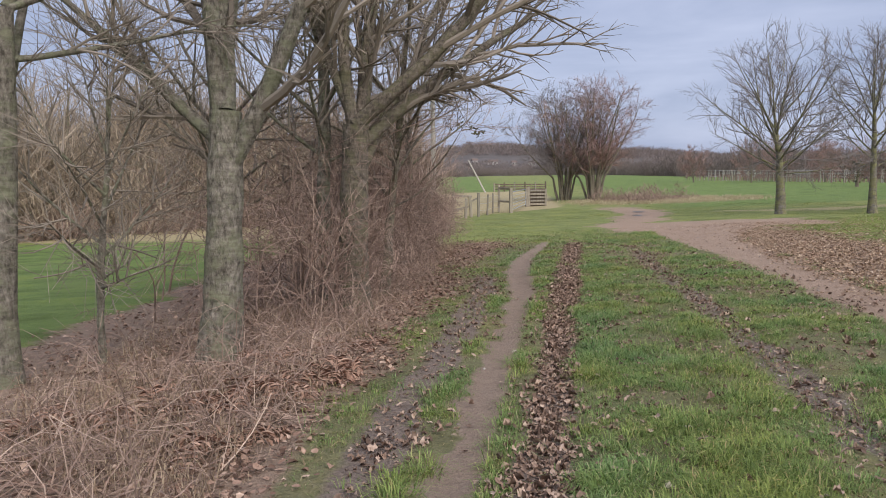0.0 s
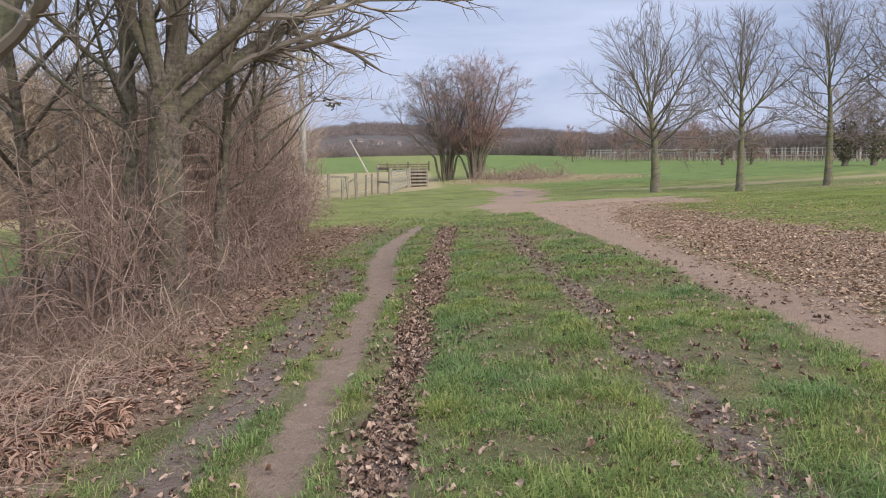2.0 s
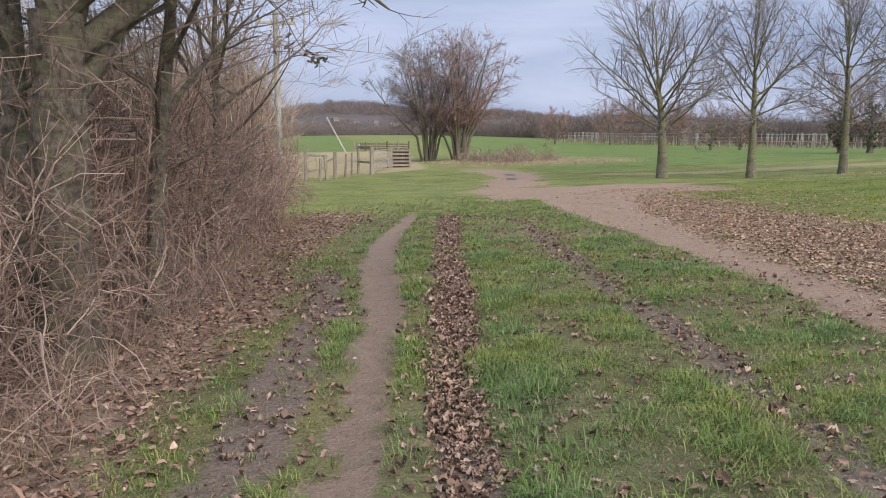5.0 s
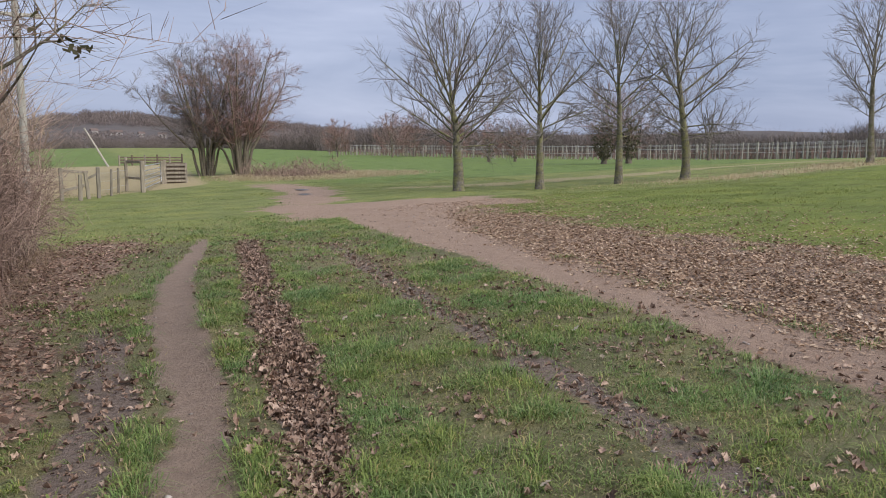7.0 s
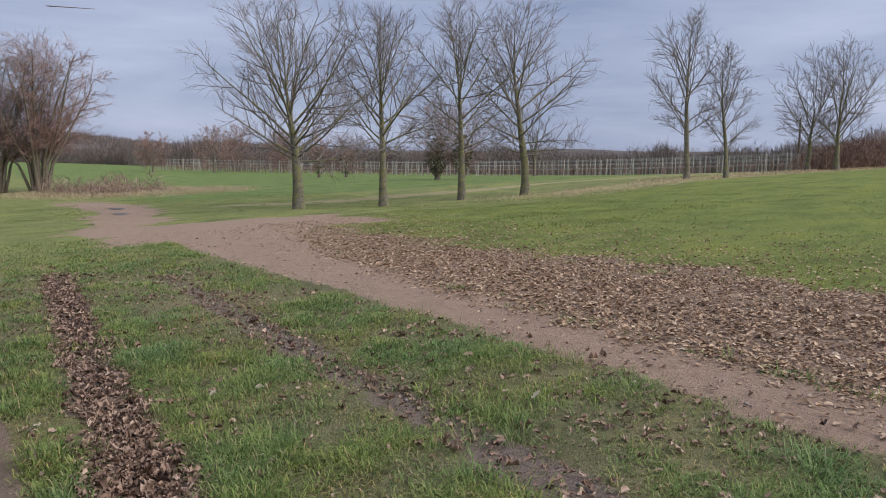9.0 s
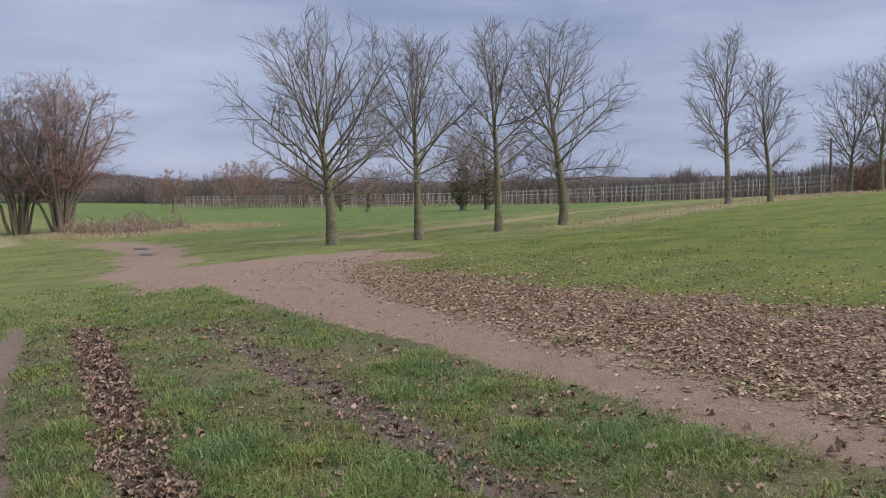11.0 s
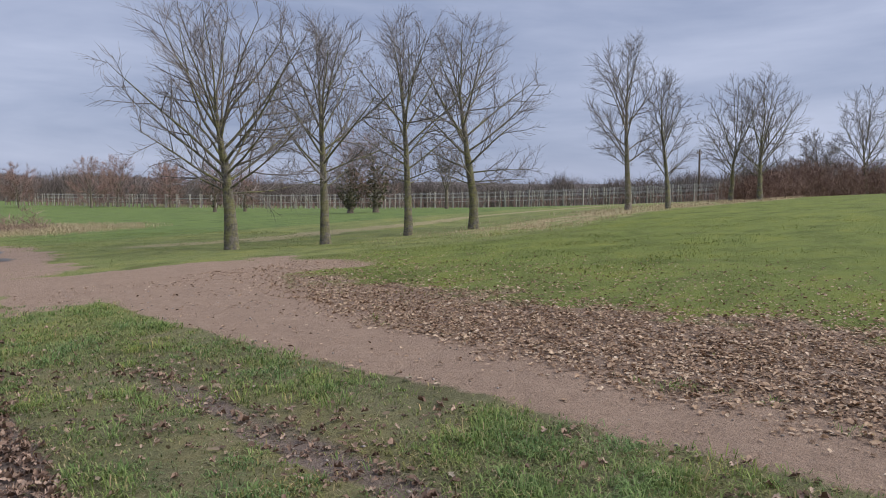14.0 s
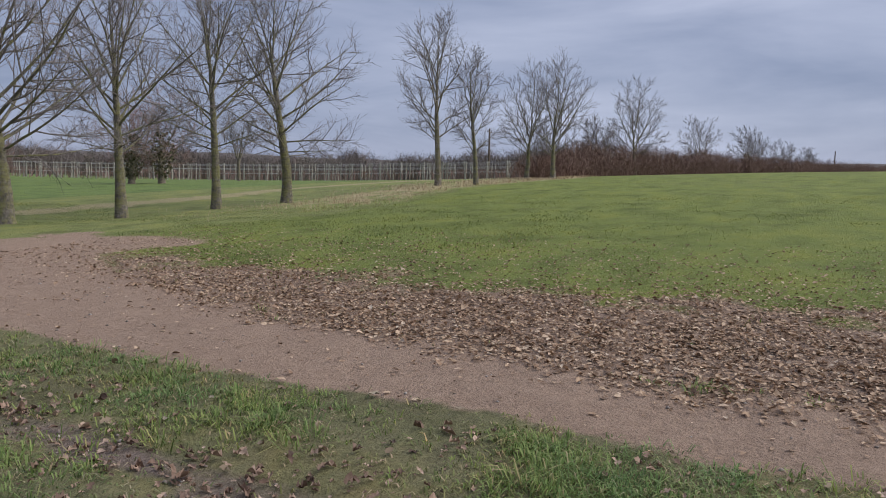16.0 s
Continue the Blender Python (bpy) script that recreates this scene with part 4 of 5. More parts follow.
def track_grass():
    rng = np.random.default_rng(71)

    def dens(x, y, z, w1, w2):
        g = (1 - bare(z)) * (1 - z["litter"] * (1 - 0.55 * smooth(0.0, 0.22, w1 + 0.5 * w2) * smooth(-0.1, 0.5, x - hedge_front(y)))) * (1 - z["leaf"]) * (1 - z["crop"])
        centre = smooth(0.15, 0.4, x - rut_left(y)) * smooth(0.1, 0.5, rut_right(y) - x)
        tuft = smooth(-0.12, 0.18, w2 + 0.6 * w1)
        thin = smooth(-0.2, 0.02, w1 + 0.35 * (vnoise(x * 2.3, y * 0.9, 31) - 0.5))
        side = 1 - 0.45 * (1 - smooth(-0.6, -0.3, x - foot(y)))
        side = side * (1 - 0.85 * smooth(21, 27, y + 5 * w1))
        return g * side * (0.26 + 0.45 * tuft + 0.25 * centre) * (0.5 + 0.5 * thin)

    def gather(boxes, keep):
        got = [scatter(rng, n, *box, keep) for n, box in boxes]
        return np.concatenate([g[0] for g in got]), np.concatenate([g[1] for g in got])

    x, y = gather(((9000, (-1, 6.0, -3, 1)), (20000, (-1, 6.2, 1, 2.6)), (230000, (-1, 6.6, 2.6, 9)), (230000, (-0.5, 7, 9, 16)), (100000, (0, 8, 16, 27))), dens)
    clump = vnoise(x * 3.3, y * 3.3, 21) * 0.6 + vnoise(x * 9, y * 9, 22) * 0.4
    far = 1 + 0.05 * np.clip(y - 8, 0, 20)
    me = blades(rng, x, y, rng.uniform(0.018, 0.042, len(x)) * (0.5 + clump) * far, rng.uniform(0.004, 0.008, len(x)) * far, rng.uniform(0.7, 1.9, len(x)))
    me.materials.append(M_LAWN)
    tagged(new("trodden_grass", me), "short trodden winter grass along the farm track", "grass", kind="stuff")

    def tufty(x, y, z, w1, w2):
        edge = np.exp(-(((x - rut_left(y) - 0.42) / 0.22) ** 2)) + 0.8 * np.exp(-(((x - rut_left(y) + 0.32) / 0.1) ** 2)) + 0.55 * np.exp(-(((x - dirt_left(y) + 0.35) / 0.3) ** 2))
        return np.clip(dens(x, y, z, w1, w2) * (1 - 0.6 * (1 - smooth(-0.6, -0.3, x - foot(y)))) * (0.08 + 0.75 * edge + 1.0 * smooth(-0.14, 0.16, w1 + 0.5 * (vnoise(x * 2.2, y * 2.2, 33) - 0.5))), 0, 1)

    x, y = gather(((600, (-1, 6.0, -3, 1)), (3500, (-1, 6.2, 1, 2.6)), (50000, (-1, 6.6, 2.6, 9)), (50000, (-0.5, 7, 9, 16)), (18000, (0, 8, 16, 27))), tufty)
    m = 11
    size = np.repeat(rng.uniform(0.6, 1.3, len(x)) ** 1.3 * (0.6 + 1.1 * vnoise(x * 3.1, y * 3.1, 23)), m)
    az = rng.uniform(0, 2 * np.pi, len(x) * m)
    q = rng.random(len(x) * m) ** 0.7
    bx = np.repeat(x, m) + np.cos(az) * q * 0.06 * size
    by = np.repeat(y, m) + np.sin(az) * q * 0.06 * size
    far = 1 + 0.05 * np.clip(by - 8, 0, 20)
    me = blades(rng, bx, by, size * rng.uniform(0.03, 0.078, len(bx)), rng.uniform(0.0035, 0.0065, len(bx)) * far, 0.45 + 1.1 * q * rng.uniform(0.5, 1.4, len(bx)), az + rng.normal(0, 0.4, len(bx)))
    me.materials.append(M_GRASS)
    tagged(new("grass_tufts", me), "fresh green grass tufts along the farm track", "grass", kind="stuff")


def far_grass():
    rng = np.random.default_rng(72)

    def dens(x, y, z, w1, w2):
        return (1 - bare(z)) * (1 - z["litter"]) * (1 - 0.9 * z["leaf"]) * (0.35 + 0.4 * smooth(-0.1, 0.2, w2))

    for n, box, m, name, label in ((150000, (-1, 22, 18.5, 48), M_MEADOW, "meadow_grass", "rough yellow-green grass round the lane's bend"), (60000, (8.0, 30, 6, 29), M_CROP, "field_crop", "low green winter crop in the field")):
        x, y = scatter(rng, n, *box, dens)
        me = blades(rng, x, y, rng.uniform(0.02, 0.06, len(x)) * (0.4 + 1.6 * vnoise(x * 1.1, y * 1.1, 41) ** 1.5), rng.uniform(0.006, 0.014, len(x)), rng.uniform(0.4, 1.3, len(x)))
        me.materials.append(m)
        tagged(new(name, me), label, "grass", kind="stuff")


def dry_grass():
    rng = np.random.default_rng(73)
    parts = []

    def bank(x, y, z, w1, w2):
        d = hedge_front(y) - x
        return smooth(-0.35, 0.1, d) * (1 - smooth(1.2, 3.0, d)) * smooth(-0.14, 0.1, w1 + 0.5 * w2) * 0.9

    a, b = scatter(rng, 95000, -5, 1, 2.6, 22, bank)
    parts.append((a, b, rng.uniform(0.06, 0.3, len(a)), rng.uniform(0.003, 0.006, len(a))))
    a, b = scatter(rng, 110000, -4, 2.2, 2.6, 22, lambda x, y, z, w1, w2: z["litter"] * smooth(-0.12, 0.12, w2 - 0.5 * w1) * (1 - 0.6 * z["strip"]) * 0.55)
    parts.append((a, b, rng.uniform(0.02, 0.09, len(a)), rng.uniform(0.003, 0.006, len(a))))
    x, y, h, w = (np.concatenate([p[k] for p in parts]) for k in range(4))
    me = blades(rng, x, y, h, w, rng.uniform(0.4, 1.3, len(x)) + (h < 0.09) * 0.6)
    me.materials.append(M_DRYGRASS)
    tagged(new("dry_grass", me), "brown dead grass matted on the bank", "grass", kind="stuff")
    a, b = scatter(rng, 90000, 16, 70, 26, 36, lambda x, y, z, w1, w2: np.clip(z["dry"] * smooth(-0.02, 0.2, w1 + 0.4 * w2) + 0.8 * np.exp(-(((y - verge_line(x) - 0.3) / 0.35) ** 2)) * smooth(-0.05, 0.12, w2) * smooth(16, 26, x), 0, 1))
    far = np.clip(a / 30, 0.7, 2)
    me = blades(rng, a, b, rng.uniform(0.04, 0.26, len(a)), rng.uniform(0.007, 0.014, len(a)) * far, rng.uniform(0.4, 1.3, len(a)))
    me.materials.append(M_STRAW)
    tagged(new("verge_grass", me), "pale dead grass along the field verge", "grass", kind="stuff")
    a, b = scatter(rng, 50000, 8, 28, 46, 68, lambda x, y, z, w1, w2: (1 - smooth(0.5, 1.1, np.hypot((x - 17) / 8, (y - 58) / 8) + 0.8 * w1)))
    me = blades(rng, a, b, rng.uniform(0.08, 0.4, len(a)), rng.uniform(0.009, 0.02, len(a)), rng.uniform(0.7, 1.8, len(a)))
    me.materials.append(M_STRAW)
    tagged(new("rank_grass", me), "rank pale dead grass round the pollards", "grass", kind="stuff")


def litter():
    rng = np.random.default_rng(74)
    x, y = scatter(rng, 110000, -5, 2.6, 2.4, 24, lambda x, y, z, w1, w2: z["litter"] * (0.45 + 0.55 * smooth(-0.2, 0.1, w2)) * (1 - 0.7 * smooth(0.2, 1.4, hedge_front(y) - 1.2 - x)))
    me = leaves(rng, x, y, 0.015 + 0.055 * rng.random(len(x)) ** 1.7, rng.random(len(x)) ** 3 * 0.05, rng.uniform(0.0, 0.4, len(x)))
    me.materials.append(M_LITTER_RED)
    tagged(new("leaf_litter", me), "reddish-brown fallen leaves under the brambles", "leaves", kind="stuff")
    x, y = scatter(rng, 480000, 5, 16, 2, 27, lambda x, y, z, w1, w2: np.clip(z["leaf"] ** 1.3 * (1 - 0.6 * smooth(17, 25, y)) * (0.5 + 0.5 * smooth(-0.15, 0.1, w2)) + 0.09 * z["crop"] * (1 - smooth(10.5, 17, x + 3 * w1)) + 0.05 * z["lane"] * smooth(-0.1, 0.2, w2), 0, 1))
    me = leaves(rng, x, y, 0.015 + 0.046 * rng.random(len(x)) ** 1.9, rng.random(len(x)) ** 3 * 0.02, rng.uniform(0.0, 0.42, len(x)))
    me.materials.append(M_LITTER)
    tagged(new("leaf_carpet", me), "carpet of brown fallen leaves at the field edge", "leaves", kind="stuff")
    x, y = scatter(rng, 300000, -0.6, 5.6, 2.4, 23, lambda x, y, z, w1, w2: np.clip((0.5 + 0.45 * smooth(7.5, 9.5, y) - 0.6 * smooth(11.5, 14.5, y)) * z["rutl"] + 0.1 * z["rutr"] + 0.06 * z["strip"] + 0.008 + 0.04 * (1 - smooth(-0.2, 0.0, w1 + 0.35 * (vnoise(x * 2.3, y * 0.9, 31) - 0.5))), 0, 1) * (1 - 0.97 * z["path"]))
    me = leaves(rng, x, y, 0.022 + 0.052 * rng.random(len(x)) ** 1.5, rng.random(len(x)) ** 3 * 0.025, rng.uniform(0.1, 0.55, len(x)), True)
    me.materials.append(M_RUT_LEAF)
    tagged(new("rut_leaves", me), "brown fallen leaves lying in the wheel ruts", "leaves", kind="stuff")
    x, y = scatter(rng, 500, -0.2, 6.0, 2.6, 20, lambda x, y, z, w1, w2: 0.6 * (1 - bare(z)))
    me = leaves(rng, x, y, rng.uniform(0.04, 0.08, len(x)), 0.012 + 0.015 * rng.random(len(x)), rng.uniform(0.05, 0.25, len(x)), True)
    me.materials.append(island_mat("bleached_leaves", [(0.0, (0.17, 0.125, 0.085)), (0.7, (0.3, 0.24, 0.17)), (1.0, (0.46, 0.42, 0.33))], rough=0.8, trans=0.1))
    tagged(new("loose_leaves", me), "single bleached fallen leaves lying on the grass", "leaves", kind="stuff")


track_grass()
far_grass()
dry_grass()
litter()


def stones():
    """Small stones lying in the ruts and on the lane."""
    rng = np.random.default_rng(76)
    x, y = scatter(rng, 60000, 0, 9, 3, 26, lambda x, y, z, w1, w2: np.clip(0.16 * z["rutr"] + 0.03 * z["rutl"] + 0.02 * z["lane"] + 0.015 * z["path"], 0, 1))
    n = len(x)
    s = rng.uniform(0.006, 0.022, n)
    dirs = np.array([(1, 0, 0), (0, 1, 0), (-1, 0, 0), (0, -1, 0), (0, 0, 0.6), (0, 0, -0.6)])
    v = dirs[None] * s[:, None, None] * rng.uniform(0.6, 1.3, (n, 6, 1))
    a = rng.uniform(0, 6.28, n)
    c, d = np.cos(a)[:, None], np.sin(a)[:, None]
    p = np.stack([x[:, None] + v[..., 0] * c - v[..., 1] * d, y[:, None] + v[..., 0] * d + v[..., 1] * c, ground_height(x, y)[:, None] + v[..., 2] + s[:, None] * 0.2], 2)
    tri = np.array([(0, 1, 4), (1, 2, 4), (2, 3, 4), (3, 0, 4), (1, 0, 5), (2, 1, 5), (3, 2, 5), (0, 3, 5)])
    f = (np.arange(n)[:, None, None] * 6 + tri[None]).ravel()
    me = mesh_from("stones", p.reshape(-1, 3), f, np.full(n * 8, 3))
    me.materials.append(island_mat("stone", [(0.0, (0.16, 0.13, 0.11)), (0.6, (0.32, 0.28, 0.25)), (1.0, (0.5, 0.46, 0.42))], rough=0.85))
    tagged(new("track_stones", me), "small stones scattered in the wheel ruts and lane", "stones", kind="stuff")


stones()

# ---- fences, gates and poles ----


def wood_mat(name, dark, light):
    m, ns, ls, b = mat(name, 0.85)
    tc = ns.new("ShaderNodeTexCoord").outputs["Object"]
    g = noise_node(ns, ls, 14, 6, 0.65, tc, (1, 1, 0.12))
    big = noise_node(ns, ls, 2.2, 3, 0.5, tc)
    r = ramp(ns, [(0.3, dark), (0.7, light)])
    ls.new(g, r.inputs["Fac"])
    oi = ns.new("ShaderNodeObjectInfo")
    r2 = ramp(ns, [(0.0, (0.8, 0.8, 0.8)), (1.0, (1.1, 1.08, 1.05))])
    ls.new(oi.outputs["Random"], r2.inputs["Fac"])
    c = mix_col(ns, ls, 1.0, r.outputs["Color"], r2.outputs["Color"], "MULTIPLY")
    c = mix_col(ns, ls, big, c, mix_col(ns, ls, 1.0, c, (0.75, 0.78, 0.7), "MULTIPLY"))
    ls.new(c, b.inputs["Base Color"])
    bump(ns, ls, b, g, 0.5, 0.01)
    return m


M_WOOD = wood_mat("weathered_wood", (0.19, 0.165, 0.135), (0.42, 0.375, 0.315))
M_WOOD_DARK = wood_mat("dark_wood", (0.1, 0.075, 0.06), (0.22, 0.17, 0.14))
M_WOOD_PALE = wood_mat("silvered_posts", (0.32, 0.3, 0.28), (0.58, 0.55, 0.51))
M_METAL, _n, _l, _b = mat("galvanised_metal", 0.45)
_b.inputs["Metallic"].default_value = 0.7
_r = ramp(_n, [(0.3, (0.42, 0.44, 0.44)), (0.7, (0.62, 0.63, 0.62))])
_l.new(noise_node(_n, _l, 12, 4), _r.inputs["Fac"])
_l.new(_r.outputs["Color"], _b.inputs["Base Color"])
M_PLASTER, _n, _l, _b = mat("pale_render", 0.9)
_r = ramp(_n, [(0.3, (0.34, 0.32, 0.3)), (0.7, (0.46, 0.44, 0.41))])
_l.new(noise_node(_n, _l, 0.8, 4), _r.inputs["Fac"])
_l.new(_r.outputs["Color"], _b.inputs["Base Color"])
M_ROOF, _n, _l, _b = mat("brown_roof_tiles", 0.9)
_r = ramp(_n, [(0.3, (0.13, 0.1, 0.09)), (0.7, (0.22, 0.17, 0.15))])
_l.new(noise_node(_n, _l, 1.5, 4), _r.inputs["Fac"])
_l.new(_r.outputs["Color"], _b.inputs["Base Color"])
M_GLASS, _n, _l, _b = mat("window_glass", 0.08)
_b.inputs["Base Color"].default_value = (0.03, 0.035, 0.04, 1)


def box_mesh(name, sx, sy, sz, bevel=0.01, taper=1.0, lift=True):
    """A bevelled box standing on its base (or centred)."""
    bm = bmesh.new()
    bmesh.ops.create_cube(bm, size=1.0)
    for v in bm.verts:
        k = taper if v.co.z > 0 else 1.0
        v.co = Vector((v.co.x * sx * k, v.co.y * sy * k, (v.co.z + (0.5 if lift else 0)) * sz))
    if bevel:
        bmesh.ops.bevel(bm, geom=bm.edges[:], offset=min(bevel, 0.3 * min(sx, sy, sz)), segments=1, affect="EDGES")
    me = bpy.data.meshes.new(name)
    bm.to_mesh(me)
    bm.free()
    return me


def bar(name, a, b, w, t, material, parent, label="", bevel=0.008):
    """A straight rail from a to b, w high and t thick."""
    a, b = Vector(a), Vector(b)
    me = box_mesh(name, (b - a).length, t, w, bevel, 1.0, False)
    ob = part(name, me, material, parent, label)
    d = (b - a).normalized()
    ob.matrix_local = Matrix.Translation((a + b) / 2) @ Matrix.Rotation(math.atan2(d.y, d.x), 4, "Z") @ Matrix.Rotation(-math.asin(d.z), 4, "Y")
    return ob


def post(h, parent, loc, material, w=0.13, lean=(0, 0)):
    ob = part("post", box_mesh("post", w, w, h + 0.25, 0.015, 0.94), material, parent)
    ob.matrix_local = pose(loc[0], loc[1], loc[2] - 0.25, lean[0], lean[1], 12)
    return ob


def base_at(points):
    x, y = points[0]
    return x, y, ground_z(x, y)


def rail_fence():
    """Post-and-rail fence and squeeze stile at the entrance to the paddock."""
    pts = [(0.48, 42.3), (1.18, 41.8), (1.56, 42.8), (1.96, 42.8)]
    bx, by, bz = base_at(pts)
    f = thing("rail_fence", bx, by, bz, "weathered wooden post-and-rail fence with a sloping rail", "fence")
    loc = [(x - bx, y - by, ground_z(x, y) - bz) for x, y in pts]
    for (x, y, z), h, ln in zip(loc, (1.42, 1.1, 1.25, 1.38), ((0, 0), (0, 2), (3, -5), (0, 0))):
        post(h, f, (x, y, z), M_WOOD, 0.15, ln)
    bar("rail", (loc[0][0], loc[0][1], 1.28), (loc[2][0], loc[2][1], 1.2), 0.12, 0.06, M_WOOD, f)
    bar("rail", (loc[0][0], loc[0][1], 0.42), (loc[2][0], loc[2][1], 0.66), 0.12, 0.06, M_WOOD, f)
    bar("rail", (loc[2][0], loc[2][1], 0.95), (loc[3][0], loc[3][1], 1.15), 0.1, 0.05, M_WOOD, f)


def stock_fence():
    pts = [(1.96, 42.95), (2.55, 44.6), (3.05, 47.2), (3.52, 48.2)]
    bx, by, bz = base_at(pts)
    f = thing("wire_fence", bx, by, bz, "leaning wooden stakes with sagging wire", "fence")
    loc = [(x - bx, y - by, ground_z(x, y) - bz) for x, y in pts]
    for k, (x, y, z) in enumerate(loc[1:]):
        post(1.25, f, (x, y, z), M_WOOD, 0.1, (2 * k - 2, 3 - 2 * k))
    for h in (0.35, 0.75, 1.12):
        p = np.array([[(x, y, z + h - 0.05 * (k % 2)) for k, (x, y, z) in enumerate(loc)]])
        part("wire", tube_mesh("wire", [(p, np.full((1, len(loc)), 0.006), 4)]), M_METAL, f)


def wooden_frame_gate():
    pts = [(3.52, 48.2), (4.12, 46.2)]
    bx, by, bz = base_at(pts)
    f = thing("kissing_gate", bx, by, bz, "weathered timber gate frame with two rails", "gate")
    x, y = pts[1][0] - bx, pts[1][1] - by
    z = ground_z(*pts[1]) - bz
    post(1.75, f, (0, 0, 0), M_WOOD, 0.14)
    post(1.55, f, (x, y, z), M_WOOD, 0.2)
    bar("rail", (0, 0, 1.55), (x, y, z + 1.5), 0.12, 0.06, M_WOOD, f)
    bar("rail", (0, 0, 0.72), (x, y, z + 0.68), 0.12, 0.06, M_WOOD, f)


def field_gate():
    a, b = (4.25, 46.6), (5.99, 55.0)
    bx, by, bz = base_at([a])
    f = thing("field_gate", bx, by, bz, "galvanised tubular field gate standing closed", "gate")
    x, y = b[0] - bx, b[1] - by
    z = ground_z(*b) - bz
    frame_part = part("gate_frame", tube_mesh("gate_frame", [(np.array([[(0.0, 0, 0.2), (0.0, 0, 1.3), (x, y, z + 1.3), (x, y, z + 0.2), (0.0, 0, 0.2)]]), np.full((1, 5), 0.028), 6)]), M_METAL, f)
    for h in (0.4, 0.6, 0.82, 1.06):
        part("gate_bar", tube_mesh("gate_bar", [(np.array([[(0.0, 0, h), (x, y, z + h)]]), np.full((1, 2), 0.02), 6)]), M_METAL, frame_part)
    post(1.4, f, (x + 0.1, y + 0.3, z), M_WOOD, 0.18)


def slat_gate():
    a, b = (6.27, 55.5), (7.57, 55.8)
    bx, by, bz = base_at([a])
    f = thing("slatted_gate", bx, by, bz, "dark wooden gate with broad horizontal slats", "gate")
    x, y = b[0] - bx, b[1] - by
    post(1.45, f, (0, 0, 0), M_WOOD, 0.16)
    post(1.3, f, (x, y, 0), M_WOOD, 0.14)
    for k in range(5):
        bar("slat", (0.05, -0.05, 0.18 + 0.25 * k), (x - 0.03, y - 0.05, 0.18 + 0.25 * k), 0.13, 0.04, M_WOOD, f)
    bar("back_board", (0.05, 0.1, 0.65), (x - 0.03, y + 0.1, 0.65), 1.25, 0.03, M_WOOD_DARK, f, "dark backing board")


def paddock_hedge_rail():
    bx, by = 6.6, 99.0
    bz = ground_z(bx, by)
    # Dark rails and posts stand in for a low dark hedge with a post.
    f = thing("paddock_rails", bx, by, bz, "dark low rails standing in for a low dark hedge across the straw paddock", "fence")
    for k in range(6):
        post(1.2, f, (1.35 * k, -0.1 * k, ground_z(bx + 1.35 * k, by) - bz), M_WOOD_DARK if k % 2 else M_WOOD, 0.16)
    for h in (0.35, 0.65, 0.95):
        bar("rail", (0, 0, h), (6.8, -0.5, h), 0.16, 0.06, M_WOOD_DARK, f)


def leaning_pole():
    x, y = 5.34, 97.5
    f = thing("leaning_pole", x, y, ground_z(x, y), "pale leaning pole standing in the paddock", "pole")
    p = np.array([[(0.1, 0, -0.2), (-1.1, 0.1, 2.1), (-2.2, 0.2, 4.2)]])
    part("shaft", tube_mesh("shaft", [(p, np.array([[0.11, 0.1, 0.085]]), 8)]), M_WOOD_PALE, f)


def utility_pole(x, y, h, material, label):
    f = thing("utility_pole", x, y, ground_z(x, y), label, "pole")
    part("mast", tube_mesh("mast", [(np.array([[(0, 0, -0.3), (0.02, 0, h / 2), (0.0, 0, h)]]), np.array([[0.13, 0.115, 0.1]]), 10)]), material, f)
    bar("crossarm", (-0.7, 0, h - 0.4), (0.7, 0, h - 0.4), 0.11, 0.09, material, f)
    for k in (-0.6, 0, 0.6):
        part("insulator", tube_mesh("insulator", [(np.array([[(k, 0, h - 0.35), (k, 0, h - 0.15)]]), np.full((1, 2), 0.04), 6)]), M_WOOD_DARK, f)


rail_fence()
stock_fence()
wooden_frame_gate()
field_gate()
slat_gate()
paddock_hedge_rail()
leaning_pole()
utility_pole(-0.5, 33.0, 6.6, M_WOOD_PALE, "pale utility pole with a crossarm behind the thicket")
utility_pole(85.0, 45.8, 6.0, M_WOOD_DARK, "dark utility pole beyond the vineyard")
utility_pole(172.0, 4.0, 5.5, M_WOOD_DARK, "distant utility pole on the field's brow")
utility_pole(176.0, -6.0, 6.0, M_WOOD_DARK, "distant utility pole on the field's brow")

# ---- vineyard ----


